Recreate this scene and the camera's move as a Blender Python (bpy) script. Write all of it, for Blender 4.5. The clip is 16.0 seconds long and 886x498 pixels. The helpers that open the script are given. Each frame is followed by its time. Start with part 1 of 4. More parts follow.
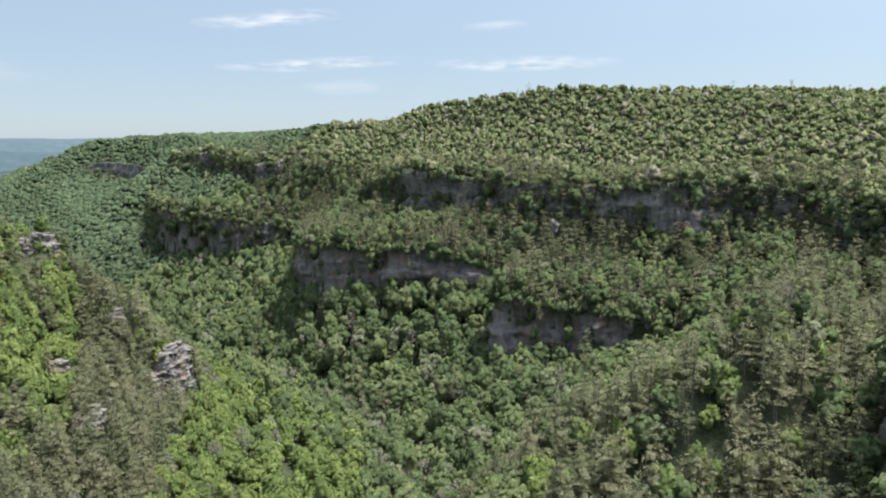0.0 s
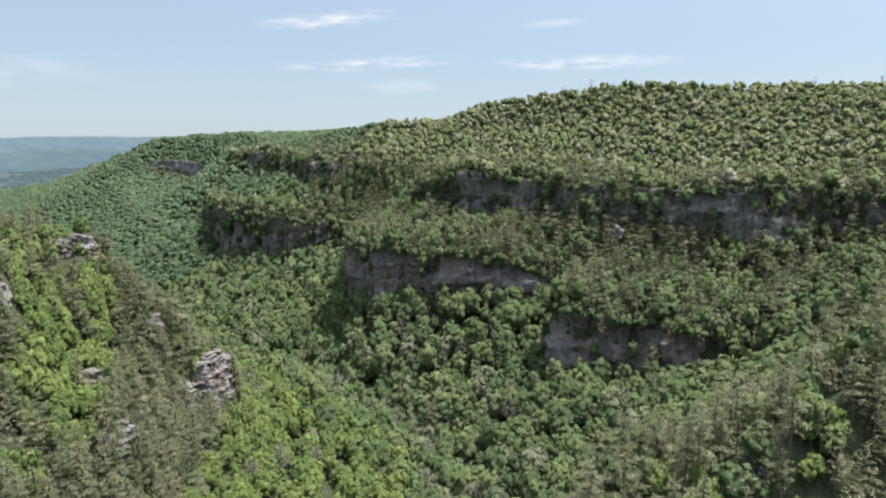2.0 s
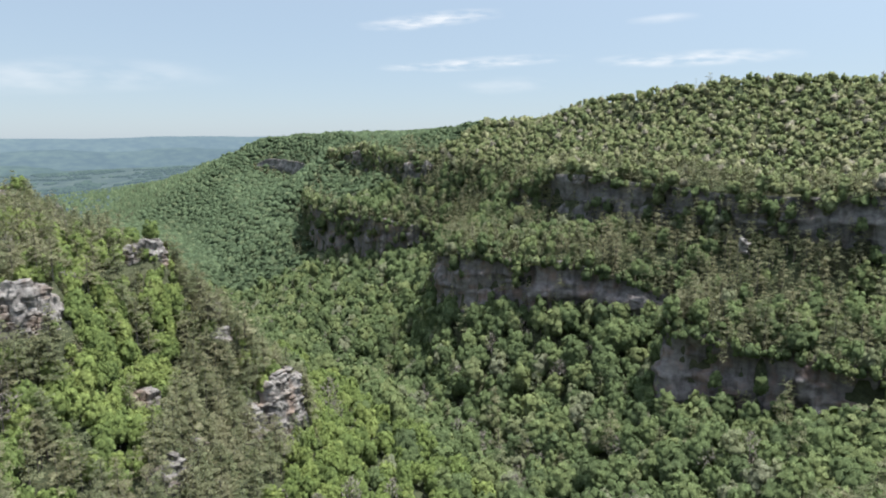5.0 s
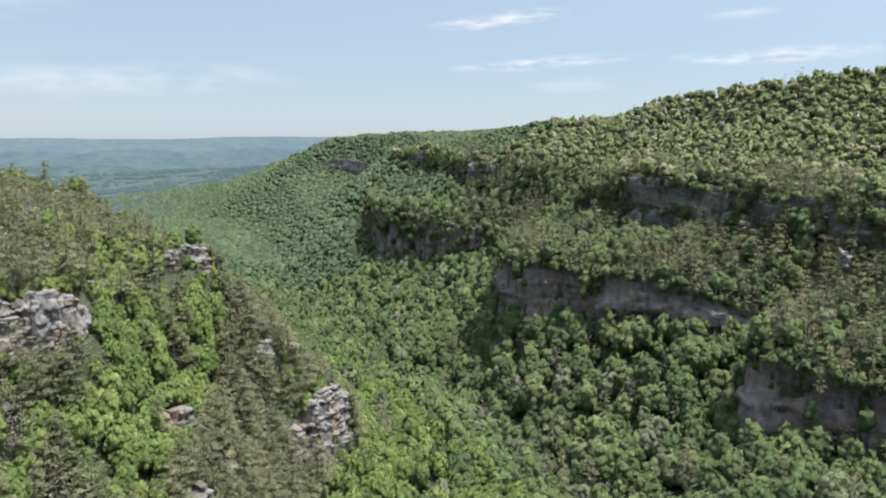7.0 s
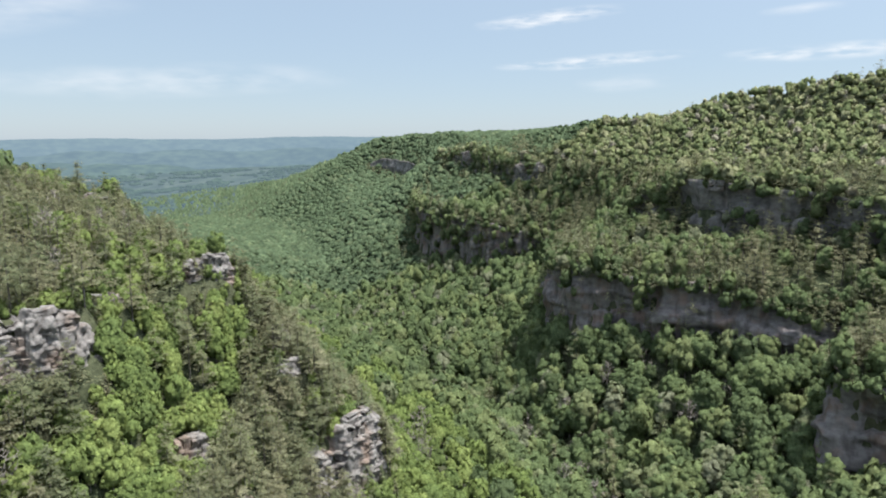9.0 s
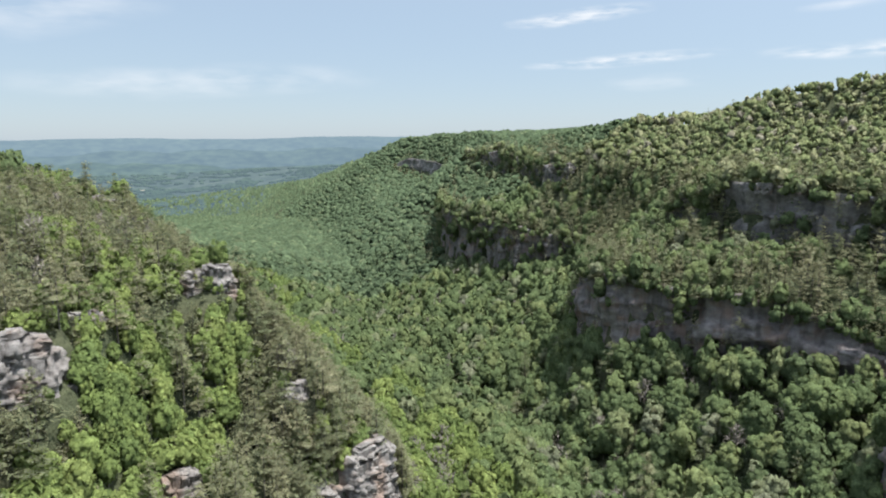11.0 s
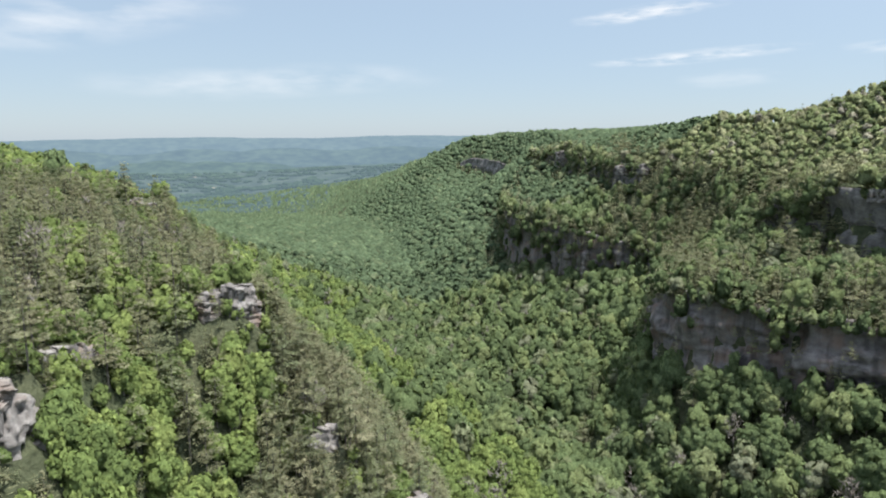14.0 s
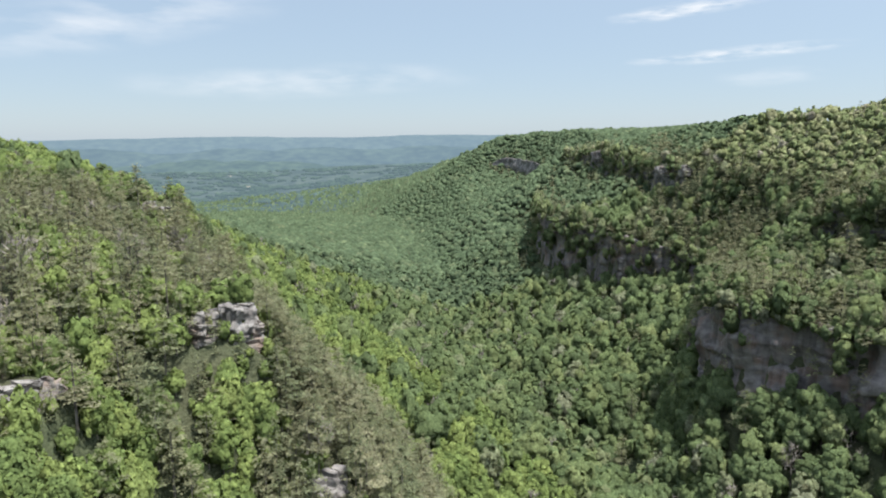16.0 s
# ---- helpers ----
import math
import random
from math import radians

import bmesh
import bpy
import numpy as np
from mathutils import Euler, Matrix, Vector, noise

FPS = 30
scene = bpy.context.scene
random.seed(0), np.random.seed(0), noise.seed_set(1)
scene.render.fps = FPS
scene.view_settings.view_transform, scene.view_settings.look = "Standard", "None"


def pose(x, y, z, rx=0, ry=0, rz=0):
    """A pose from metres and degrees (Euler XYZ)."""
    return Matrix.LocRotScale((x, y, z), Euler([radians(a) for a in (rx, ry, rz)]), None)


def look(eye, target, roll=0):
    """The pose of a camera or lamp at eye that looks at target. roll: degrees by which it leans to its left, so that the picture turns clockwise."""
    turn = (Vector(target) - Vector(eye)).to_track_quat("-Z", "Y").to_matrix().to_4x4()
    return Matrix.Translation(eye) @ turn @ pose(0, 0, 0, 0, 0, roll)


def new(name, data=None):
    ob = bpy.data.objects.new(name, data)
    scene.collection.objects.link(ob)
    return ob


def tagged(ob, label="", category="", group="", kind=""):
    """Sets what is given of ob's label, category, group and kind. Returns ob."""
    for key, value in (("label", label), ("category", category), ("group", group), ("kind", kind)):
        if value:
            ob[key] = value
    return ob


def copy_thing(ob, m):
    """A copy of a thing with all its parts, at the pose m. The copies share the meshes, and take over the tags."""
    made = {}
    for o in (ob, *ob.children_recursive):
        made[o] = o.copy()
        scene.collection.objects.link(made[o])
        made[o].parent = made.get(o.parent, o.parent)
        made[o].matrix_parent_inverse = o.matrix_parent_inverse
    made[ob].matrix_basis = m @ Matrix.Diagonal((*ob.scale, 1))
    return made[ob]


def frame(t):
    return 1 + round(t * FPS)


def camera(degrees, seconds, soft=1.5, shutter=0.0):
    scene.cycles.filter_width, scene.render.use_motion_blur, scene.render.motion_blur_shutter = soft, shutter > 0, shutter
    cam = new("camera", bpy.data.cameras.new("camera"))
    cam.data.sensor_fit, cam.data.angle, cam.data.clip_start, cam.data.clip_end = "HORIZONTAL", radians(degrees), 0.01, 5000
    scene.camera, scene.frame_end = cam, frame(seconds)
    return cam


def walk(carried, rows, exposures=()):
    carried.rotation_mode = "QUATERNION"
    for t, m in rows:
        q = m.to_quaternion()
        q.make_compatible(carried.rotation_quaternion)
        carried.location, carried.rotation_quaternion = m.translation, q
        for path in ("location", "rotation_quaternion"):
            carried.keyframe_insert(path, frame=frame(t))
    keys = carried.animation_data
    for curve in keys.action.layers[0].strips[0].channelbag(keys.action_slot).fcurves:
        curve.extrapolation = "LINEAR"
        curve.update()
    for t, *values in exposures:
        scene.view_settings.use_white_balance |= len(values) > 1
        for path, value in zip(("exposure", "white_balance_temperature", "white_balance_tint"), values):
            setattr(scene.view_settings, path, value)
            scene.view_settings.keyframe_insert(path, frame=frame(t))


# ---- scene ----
cam = camera(66.92, 16.0, soft=2.0)
# seconds, place of the drone, tilt, heading, roll
PATH = [
    (0.0, -0.00, 0.00, 150.00, 80.85, -16.40, -0.18),
    (0.5, 0.84, 2.90, 149.99, 80.82, -15.57, -0.15),
    (1.0, 1.67, 5.82, 149.99, 80.83, -14.43, -0.08),
    (1.5, 2.50, 8.76, 149.98, 80.81, -13.12, -0.02),
    (2.0, 3.31, 11.73, 149.97, 80.81, -11.68, 0.04),
    (2.5, 4.08, 14.72, 149.95, 80.81, -10.11, 0.08),
    (3.0, 4.81, 17.73, 149.91, 80.80, -8.81, 0.08),
    (3.5, 5.47, 20.77, 149.88, 80.80, -7.46, 0.09),
    (4.0, 6.04, 23.83, 149.87, 80.78, -6.08, 0.09),
    (6.5, 8.28, 39.11, 149.85, 80.80, 0.76, 0.09),
    (7.0, 8.61, 42.16, 149.87, 80.79, 2.23, 0.09),
    (7.5, 8.83, 45.21, 149.90, 80.77, 3.75, 0.05),
    (8.0, 8.95, 48.27, 149.92, 80.75, 4.90, 0.00),
    (8.5, 8.96, 51.34, 149.93, 80.75, 5.65, -0.03),
    (9.0, 8.85, 54.39, 149.93, 80.76, 6.24, 0.00),
    (11.5, 7.71, 69.53, 149.87, 80.73, 9.31, -0.02),
    (12.0, 7.42, 72.54, 149.87, 80.71, 10.14, -0.03),
    (12.5, 7.06, 75.53, 149.88, 80.69, 11.04, -0.05),
    (13.0, 6.65, 78.50, 149.90, 80.68, 12.00, -0.03),
    (13.5, 6.20, 81.47, 149.95, 80.67, 13.15, -0.02),
    (14.0, 5.73, 84.42, 150.01, 80.66, 14.01, 0.00),
    (14.5, 5.22, 87.34, 150.08, 80.65, 14.75, 0.02),
    (15.0, 4.69, 90.24, 150.14, 80.63, 15.50, 0.00),
    (15.5, 4.14, 93.12, 150.18, 80.61, 16.19, -0.00),
    (16.0, 3.57, 96.00, 150.22, 80.60, 16.79, -0.01),
]
walk(cam, [(t, pose(x, y, z, rx, 0, rz) @ pose(0, 0, 0, 0, 0, roll)) for t, x, y, z, rx, rz, roll in PATH])

# ---------------------------------------------------------------- world and sun
SUN_AZ, SUN_EL = radians(94), radians(73)      # clockwise from +y, above the horizon
world = bpy.data.worlds.new("sky")
scene.world = world
world.use_nodes = True
wn = world.node_tree.nodes
sky = wn.new("ShaderNodeTexSky")
sky.sky_type = "NISHITA"
sky.sun_disc = False
sky.sun_elevation, sky.sun_rotation = SUN_EL, SUN_AZ
sky.altitude, sky.air_density, sky.dust_density, sky.ozone_density = 400, 1.0, 0.6, 2.0
dim = wn.new("ShaderNodeMix")                  # thin white haze over the whole sky
dim.data_type, dim.blend_type = "RGBA", "MIX"
dim.inputs[0].default_value = 0.68
dim.inputs[7].default_value = (3.62, 4.55, 5.6, 1)
world.node_tree.links.new(sky.outputs[0], dim.inputs[6])
SUN_DIR = Vector((math.sin(SUN_AZ) * math.cos(SUN_EL), math.cos(SUN_AZ) * math.cos(SUN_EL), math.sin(SUN_EL)))
way = wn.new("ShaderNodeTexCoord")             # the hazy sky grows brighter towards the high sun
toward, half, glow = wn.new("ShaderNodeVectorMath"), wn.new("ShaderNodeMath"), wn.new("ShaderNodeMath")
toward.operation, half.operation, glow.operation = "DOT_PRODUCT", "MULTIPLY_ADD", "POWER"
toward.inputs[1].default_value = SUN_DIR
half.inputs[1].default_value, half.inputs[2].default_value, glow.inputs[1].default_value = 0.5, 0.5, 8.0
bright = wn.new("ShaderNodeMix")
bright.data_type, bright.blend_type, bright.clamp_factor = "RGBA", "ADD", False
bright.inputs[7].default_value = (17.0, 18.6, 20.5, 1)
sl = world.node_tree.links
sl.new(way.outputs["Generated"], toward.inputs[0])
sl.new(toward.outputs["Value"], half.inputs[0])
sl.new(half.outputs[0], glow.inputs[0])
sl.new(glow.outputs[0], bright.inputs[0])
sl.new(dim.outputs[2], bright.inputs[6])
wn["Background"].inputs[1].default_value = 0.061
sl.new(bright.outputs[2], wn["Background"].inputs[0])

sun_data = bpy.data.lights.new("sun", "SUN")
sun_data.energy, sun_data.angle, sun_data.color = 3.1, radians(0.6), (1.0, 0.97, 0.93)
sun = new("sun", sun_data)
sun.matrix_world = look(SUN_DIR * 400, (0, 0, 0))
scene.view_settings.exposure = 1.2

rng = np.random.default_rng(7)


# ---------------------------------------------------------------- materials
def material(name):
    m = bpy.data.materials.new(name)
    m.use_nodes = True
    m.node_tree.nodes.clear()
    return m, m.node_tree.nodes, m.node_tree.links


def ramp(nodes, links, source, stops):
    r = nodes.new("ShaderNodeValToRGB")
    els = r.color_ramp.elements
    while len(els) < len(stops):
        els.new(0.5)
    for e, (p, c) in zip(els, stops):
        e.position, e.color = p, (*c, 1)
    links.new(source, r.inputs[0])
    return r.outputs[0]


def noise_tex(nodes, links, scale, detail=3.0, stretch=None, rough=0.55):
    geo = nodes.new("ShaderNodeNewGeometry")
    src = geo.outputs["Position"]
    if stretch:
        mp = nodes.new("ShaderNodeMapping")
        mp.inputs["Scale"].default_value = stretch
        links.new(src, mp.inputs[0])
        src = mp.outputs[0]
    n = nodes.new("ShaderNodeTexNoise")
    n.inputs["Scale"].default_value, n.inputs["Detail"].default_value, n.inputs["Roughness"].default_value = scale, detail, rough
    links.new(src, n.inputs["Vector"])
    return n.outputs["Fac"]


def math_node(nodes, links, op, a, b):
    n = nodes.new("ShaderNodeMath")
    n.operation = op
    for i, v in enumerate((a, b)):
        if isinstance(v, (int, float)):
            n.inputs[i].default_value = v
        else:
            links.new(v, n.inputs[i])
    return n.outputs[0]


def mix_col(nodes, links, mode, fac, a, b):
    n = nodes.new("ShaderNodeMix")
    n.data_type, n.blend_type = "RGBA", mode
    for i, v in ((0, fac), (6, a), (7, b)):
        if isinstance(v, (int, float)):
            n.inputs[i].default_value = v
        elif isinstance(v, tuple):
            n.inputs[i].default_value = (*v, 1)
        else:
            links.new(v, n.inputs[i])
    return n.outputs[2]


def leaf_material(name, stops, translucent=0.3, holes=0.35, grain=3.2, clump=1.3, shape=0.55):
    """Foliage: a colour for each tree along the stops, a second one for each spray, ragged gaps between its leaves."""
    m, n, l = material(name)
    at = n.new("ShaderNodeAttribute")
    at.attribute_name = "tint"
    info = n.new("ShaderNodeObjectInfo")
    geo = n.new("ShaderNodeNewGeometry")
    t = math_node(n, l, "FRACT", math_node(n, l, "ADD", at.outputs["Fac"], info.outputs["Random"]), 0)
    col = ramp(n, l, t, stops)
    leaf = math_node(n, l, "MULTIPLY_ADD", geo.outputs["Random Per Island"], 0.5)
    leaf.node.inputs[2].default_value = 0.75
    grey = n.new("ShaderNodeCombineColor")
    for i in range(3):
        l.new(leaf, grey.inputs[i])
    col = mix_col(n, l, "MULTIPLY", 1.0, col, grey.outputs[0])
    fine = noise_tex(n, l, grain, 2.0)
    # noise in the colour imitates the light and dark of leaf clumps
    col = mix_col(n, l, "MULTIPLY", 1.0, col, ramp(n, l, noise_tex(n, l, grain * 0.42, 3.0, None, 0.65), [(0.34, (0.66, 0.68, 0.7)), (0.66, (1.34, 1.32, 1.26))]))
    d, tr, mx, out = n.new("ShaderNodeBsdfDiffuse"), n.new("ShaderNodeBsdfTranslucent"), n.new("ShaderNodeMixShader"), n.new("ShaderNodeOutputMaterial")
    # leaves lie mostly level and are turned every way, whatever the crown's outline
    tex = n.new("ShaderNodeTexNoise")
    tex.inputs["Scale"].default_value, tex.inputs["Detail"].default_value, tex.inputs["Roughness"].default_value = clump, 4.0, 0.7
    l.new(geo.outputs["Position"], tex.inputs["Vector"])
    toss, own, face = n.new("ShaderNodeVectorMath"), n.new("ShaderNodeVectorMath"), n.new("ShaderNodeVectorMath")
    toss.operation, own.operation, face.operation = "MULTIPLY_ADD", "MULTIPLY_ADD", "NORMALIZE"
    toss.inputs[1].default_value, toss.inputs[2].default_value = (2.4, 2.4, 1.6), (-1.2, -1.2, -0.25)
    own.inputs[1].default_value = (shape, shape, shape)
    l.new(tex.outputs["Color"], toss.inputs[0])
    l.new(geo.outputs["Normal"], own.inputs[0])
    l.new(toss.outputs[0], own.inputs[2])
    l.new(own.outputs[0], face.inputs[0])
    l.new(face.outputs[0], d.inputs["Normal"])
    l.new(face.outputs[0], tr.inputs["Normal"])
    l.new(col, d.inputs[0])
    l.new(mix_col(n, l, "MULTIPLY", 1.0, col, (1.1, 1.06, 0.85)), tr.inputs[0])
    mx.inputs[0].default_value = translucent
    l.new(d.outputs[0], mx.inputs[1])
    l.new(tr.outputs[0], mx.inputs[2])
    shader = mx.outputs[0]
    if holes:
        clear, cut = n.new("ShaderNodeBsdfTransparent"), n.new("ShaderNodeMixShader")
        l.new(math_node(n, l, "GREATER_THAN", fine, holes), cut.inputs[0])
        l.new(clear.outputs[0], cut.inputs[1])
        l.new(shader, cut.inputs[2])
        shader = cut.outputs[0]
    l.new(shader, out.inputs[0])
    return m


LEAF = leaf_material("spring_leaves", [(0.0, (0.103, 0.136, 0.069)), (0.3, (0.120, 0.160, 0.076)), (0.6, (0.141, 0.184, 0.084)),
                                       (0.88, (0.181, 0.215, 0.098)), (1.0, (0.201, 0.214, 0.146))], 0.45, 0.42, 4.0)
LEAF_HILL = leaf_material("young_hill_leaves", [(0.0, (0.165, 0.203, 0.099)), (0.35, (0.201, 0.235, 0.113)), (0.7, (0.241, 0.264, 0.134)),
                                                (0.93, (0.292, 0.293, 0.177)), (1.0, (0.331, 0.304, 0.249))], 0.45, 0.38, 3.0)
LEAF_BRIGHT = leaf_material("bright_slope_leaves", [(0.0, (0.135, 0.182, 0.068)), (0.5, (0.172, 0.226, 0.077)), (1.0, (0.221, 0.269, 0.094))], 0.45, 0.44, 4.4)
# Cooler, bluer greens put the haze of distance into the leaf colour.
LEAF_FAR = leaf_material("haze_tinted_leaves", [(0.0, (0.096, 0.134, 0.078)), (0.4, (0.112, 0.153, 0.088)), (0.8, (0.129, 0.175, 0.098)), (1.0, (0.153, 0.184, 0.105))], 0.5, 0, 0.5, 0.4)
NEEDLE = leaf_material("pine_needles", [(0.0, (0.166, 0.189, 0.109)), (0.35, (0.197, 0.210, 0.126)), (0.7, (0.222, 0.224, 0.138)), (1.0, (0.245, 0.237, 0.153))], 0.5, 0.5, 5.0, 1.6, 0.35)
TWIG = leaf_material("bare_twigs", [(0.0, (0.176, 0.160, 0.140)), (0.5, (0.208, 0.188, 0.168)), (1.0, (0.240, 0.216, 0.192))], 0.3, 0)


def bark_material():
    m, n, l = material("bark")
    f = noise_tex(n, l, 3.0, 4, (1, 1, 0.2))
    b = n.new("ShaderNodeBsdfPrincipled")
    b.inputs["Roughness"].default_value = 0.9
    l.new(ramp(n, l, f, [(0.3, (0.07, 0.06, 0.05)), (0.7, (0.2, 0.175, 0.15))]), b.inputs["Base Color"])
    out = n.new("ShaderNodeOutputMaterial")
    l.new(b.outputs[0], out.inputs[0])
    return m


BARK = bark_material()


def rock_material(name, dark, mid, light, rust, rust_amount, gain=1.0):
    """Layered sandstone: fine beds, blotches of lichen and rust, dark seepage streaks."""
    m, n, l = material(name)
    beds = noise_tex(n, l, 0.8, 6, (0.6, 0.6, 1.1), 0.7)
    blot = noise_tex(n, l, 0.22, 4)
    streak = noise_tex(n, l, 0.5, 4, (1.0, 1.0, 0.08))
    col = ramp(n, l, beds, [(0.32, dark), (0.5, mid), (0.68, light)])
    rusty = ramp(n, l, blot, [(0.56 - 0.1 * rust_amount, (0, 0, 0)), (0.72 - 0.1 * rust_amount, (1, 1, 1))])
    col = mix_col(n, l, "MIX", math_node(n, l, "MULTIPLY", rusty, rust_amount), col, rust)
    col = mix_col(n, l, "MULTIPLY", 0.85, col, ramp(n, l, streak, [(0.36, (0.5, 0.49, 0.49)), (0.54, (1, 1, 1))]))
    b = n.new("ShaderNodeBsdfPrincipled")
    b.inputs["Roughness"].default_value = 0.95
    b.inputs["Specular IOR Level"].default_value = 0.2
    l.new(col, b.inputs["Base Color"])
    bump = n.new("ShaderNodeBump")
    bump.inputs["Strength"].default_value, bump.inputs["Distance"].default_value = 0.9, 0.5
    l.new(noise_tex(n, l, 1.0, 6, (0.8, 0.8, 1.2), 0.72), bump.inputs["Height"])
    l.new(bump.outputs[0], b.inputs["Normal"])
    out = n.new("ShaderNodeOutputMaterial")
    l.new(b.outputs[0], out.inputs[0])
    return m


ROCK = rock_material("reddish_sandstone", (0.14, 0.128, 0.128), (0.2, 0.182, 0.18), (0.26, 0.24, 0.236), (0.25, 0.17, 0.14), 0.7)
GREY_ROCK = rock_material("grey_sandstone", (0.12, 0.113, 0.107), (0.185, 0.174, 0.166), (0.26, 0.245, 0.232), (0.19, 0.14, 0.11), 0.35)
PALE = rock_material("pale_sandstone", (0.145, 0.132, 0.122), (0.23, 0.213, 0.197), (0.32, 0.302, 0.28), (0.27, 0.18, 0.127), 0.6)


def ground_material():
    m, n, l = material("forest_floor")
    f1, f2 = noise_tex(n, l, 0.05, 4), noise_tex(n, l, 0.7, 5)
    col = ramp(n, l, f1, [(0.35, (0.062, 0.078, 0.045)), (0.65, (0.088, 0.092, 0.058))])
    col = mix_col(n, l, "MULTIPLY", 0.7, col, ramp(n, l, f2, [(0.3, (0.5, 0.5, 0.5)), (0.7, (1.2, 1.15, 1.05))]))
    b = n.new("ShaderNodeBsdfDiffuse")
    l.new(col, b.inputs[0])
    bump = n.new("ShaderNodeBump")
    bump.inputs["Strength"].default_value, bump.inputs["Distance"].default_value = 1.0, 0.8
    l.new(noise_tex(n, l, 0.9, 6), bump.inputs["Height"])
    l.new(bump.outputs[0], b.inputs["Normal"])
    out = n.new("ShaderNodeOutputMaterial")
    l.new(b.outputs[0], out.inputs[0])
    return m


GROUND = ground_material()

def hazed_backdrop_material(name, dark, light, glow, strength):
    m, n, l = material(name)
    f1, f2 = noise_tex(n, l, 0.0045, 5, (1, 0.8, 1)), noise_tex(n, l, 0.02, 5, (1, 0.9, 2.5))
    geo = n.new("ShaderNodeNewGeometry")
    vor = n.new("ShaderNodeTexVoronoi")
    vor.inputs["Scale"].default_value = 0.006
    mp = n.new("ShaderNodeMapping")
    mp.inputs["Scale"].default_value = (1, 0.45, 1)
    l.new(geo.outputs["Position"], mp.inputs[0])
    l.new(mp.outputs[0], vor.inputs["Vector"])
    sep = n.new("ShaderNodeSeparateColor")
    l.new(vor.outputs["Color"], sep.inputs[0])
    wood = ramp(n, l, f1, [(0.35, dark), (0.65, light)])
    wood = mix_col(n, l, "MULTIPLY", 0.9, wood, ramp(n, l, f2, [(0.38, (0.55, 0.58, 0.62)), (0.62, (1.3, 1.25, 1.15))]))
    field = ramp(n, l, sep.outputs[0], [(0.80, (0, 0, 0)), (0.86, (1, 1, 1))])
    xyz = n.new("ShaderNodeSeparateXYZ")
    l.new(geo.outputs["Position"], xyz.inputs[0])
    low = ramp(n, l, math_node(n, l, "MULTIPLY_ADD", xyz.outputs[2], 0.005), [(0.0, (1, 1, 1)), (0.25, (0, 0, 0))])
    fac = math_node(n, l, "MULTIPLY", field, low)
    col = mix_col(n, l, "MIX", fac, wood, (0.105, 0.098, 0.085))
    # bluish emission stands in for the haze in front of the far land
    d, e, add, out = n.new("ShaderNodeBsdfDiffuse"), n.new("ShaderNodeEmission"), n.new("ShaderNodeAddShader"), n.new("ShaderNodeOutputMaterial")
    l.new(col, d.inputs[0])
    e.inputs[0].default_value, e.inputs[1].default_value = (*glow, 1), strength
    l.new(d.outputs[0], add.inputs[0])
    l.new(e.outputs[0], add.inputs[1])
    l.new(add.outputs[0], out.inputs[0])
    return m


# Stronger glow on farther layers imitates haze that thickens with distance.
FARMLAND = hazed_backdrop_material("distant_farmland", (0.018, 0.026, 0.02), (0.032, 0.040, 0.030), (0.29, 0.41, 0.51), 0.2)
RIDGE_NEAR = hazed_backdrop_material("blue_ridge", (0.014, 0.022, 0.015), (0.03, 0.042, 0.026), (0.28, 0.41, 0.52), 0.225)
RIDGE_MID = hazed_backdrop_material("long_blue_ridge", (0.014, 0.02, 0.015), (0.026, 0.035, 0.024), (0.28, 0.41, 0.54), 0.275)
RIDGE_FAR = hazed_backdrop_material("far_blue_ridge", (0.012, 0.016, 0.013), (0.022, 0.028, 0.02), (0.29, 0.42, 0.54), 0.34)

# ---------------------------------------------------------------- the lie of the land
# Cliff bands, from the far end towards the near one, uphill on the left hand: x, y, foot, top.
LOWER_CLIFF = [(-84, 660, 82, 100), (-74, 605, 79, 103), (-57, 512, 76, 104), (-22, 442, 77, 105), (-4, 420, 79, 104), (14, 410, 82, 102), (27, 382, 85, 101),
               (27, 345, 86, 102), (22, 302, 84, 106), (24, 276, 85, 109), (36, 263, 87, 110), (48, 252, 88, 110), (66, 239, 91, 109), (86, 226, 92, 105),
               (92, 216, 89, 103), (80, 208, 81, 102), (77, 196, 77, 102), (86, 188, 77, 101), (104, 176, 80, 99), (120, 160, 83, 98)]
RIM_CLIFF = [(-66, 700, 127, 136), (-40, 630, 126, 139), (-28, 594, 124, 141), (-6, 530, 122, 138), (12, 470, 123, 137), (22, 446, 128, 136)]
UPPER_CLIFF = [(56, 318, 124, 132), (62, 302, 115, 135), (71, 282, 115, 137), (96, 252, 117, 134), (112, 228, 118, 133), (134, 207, 118, 134),
               (148, 196, 117, 136), (166, 194, 116, 134), (178, 176, 116, 133), (172, 156, 115, 131), (176, 130, 114, 130), (190, 90, 112, 128)]
SPUR_CLIFF = [(150, 122, 100, 106), (112, 112, 86, 104), (70, 110, 74, 100), (44, 104, 66, 94), (30, 92, 66, 88), (32, 66, 70, 90), (44, 40, 74, 94)]
SPUR_LEDGE = [(120, 96, 112, 117), (98, 78, 109, 117), (82, 64, 108, 118), (70, 46, 108, 116)]
FAR_CLIFF = [(-232, 1150, 104, 112), (-200, 1085, 97, 121), (-160, 1000, 96, 122), (-125, 905, 98, 121), (-104, 850, 101, 118)]
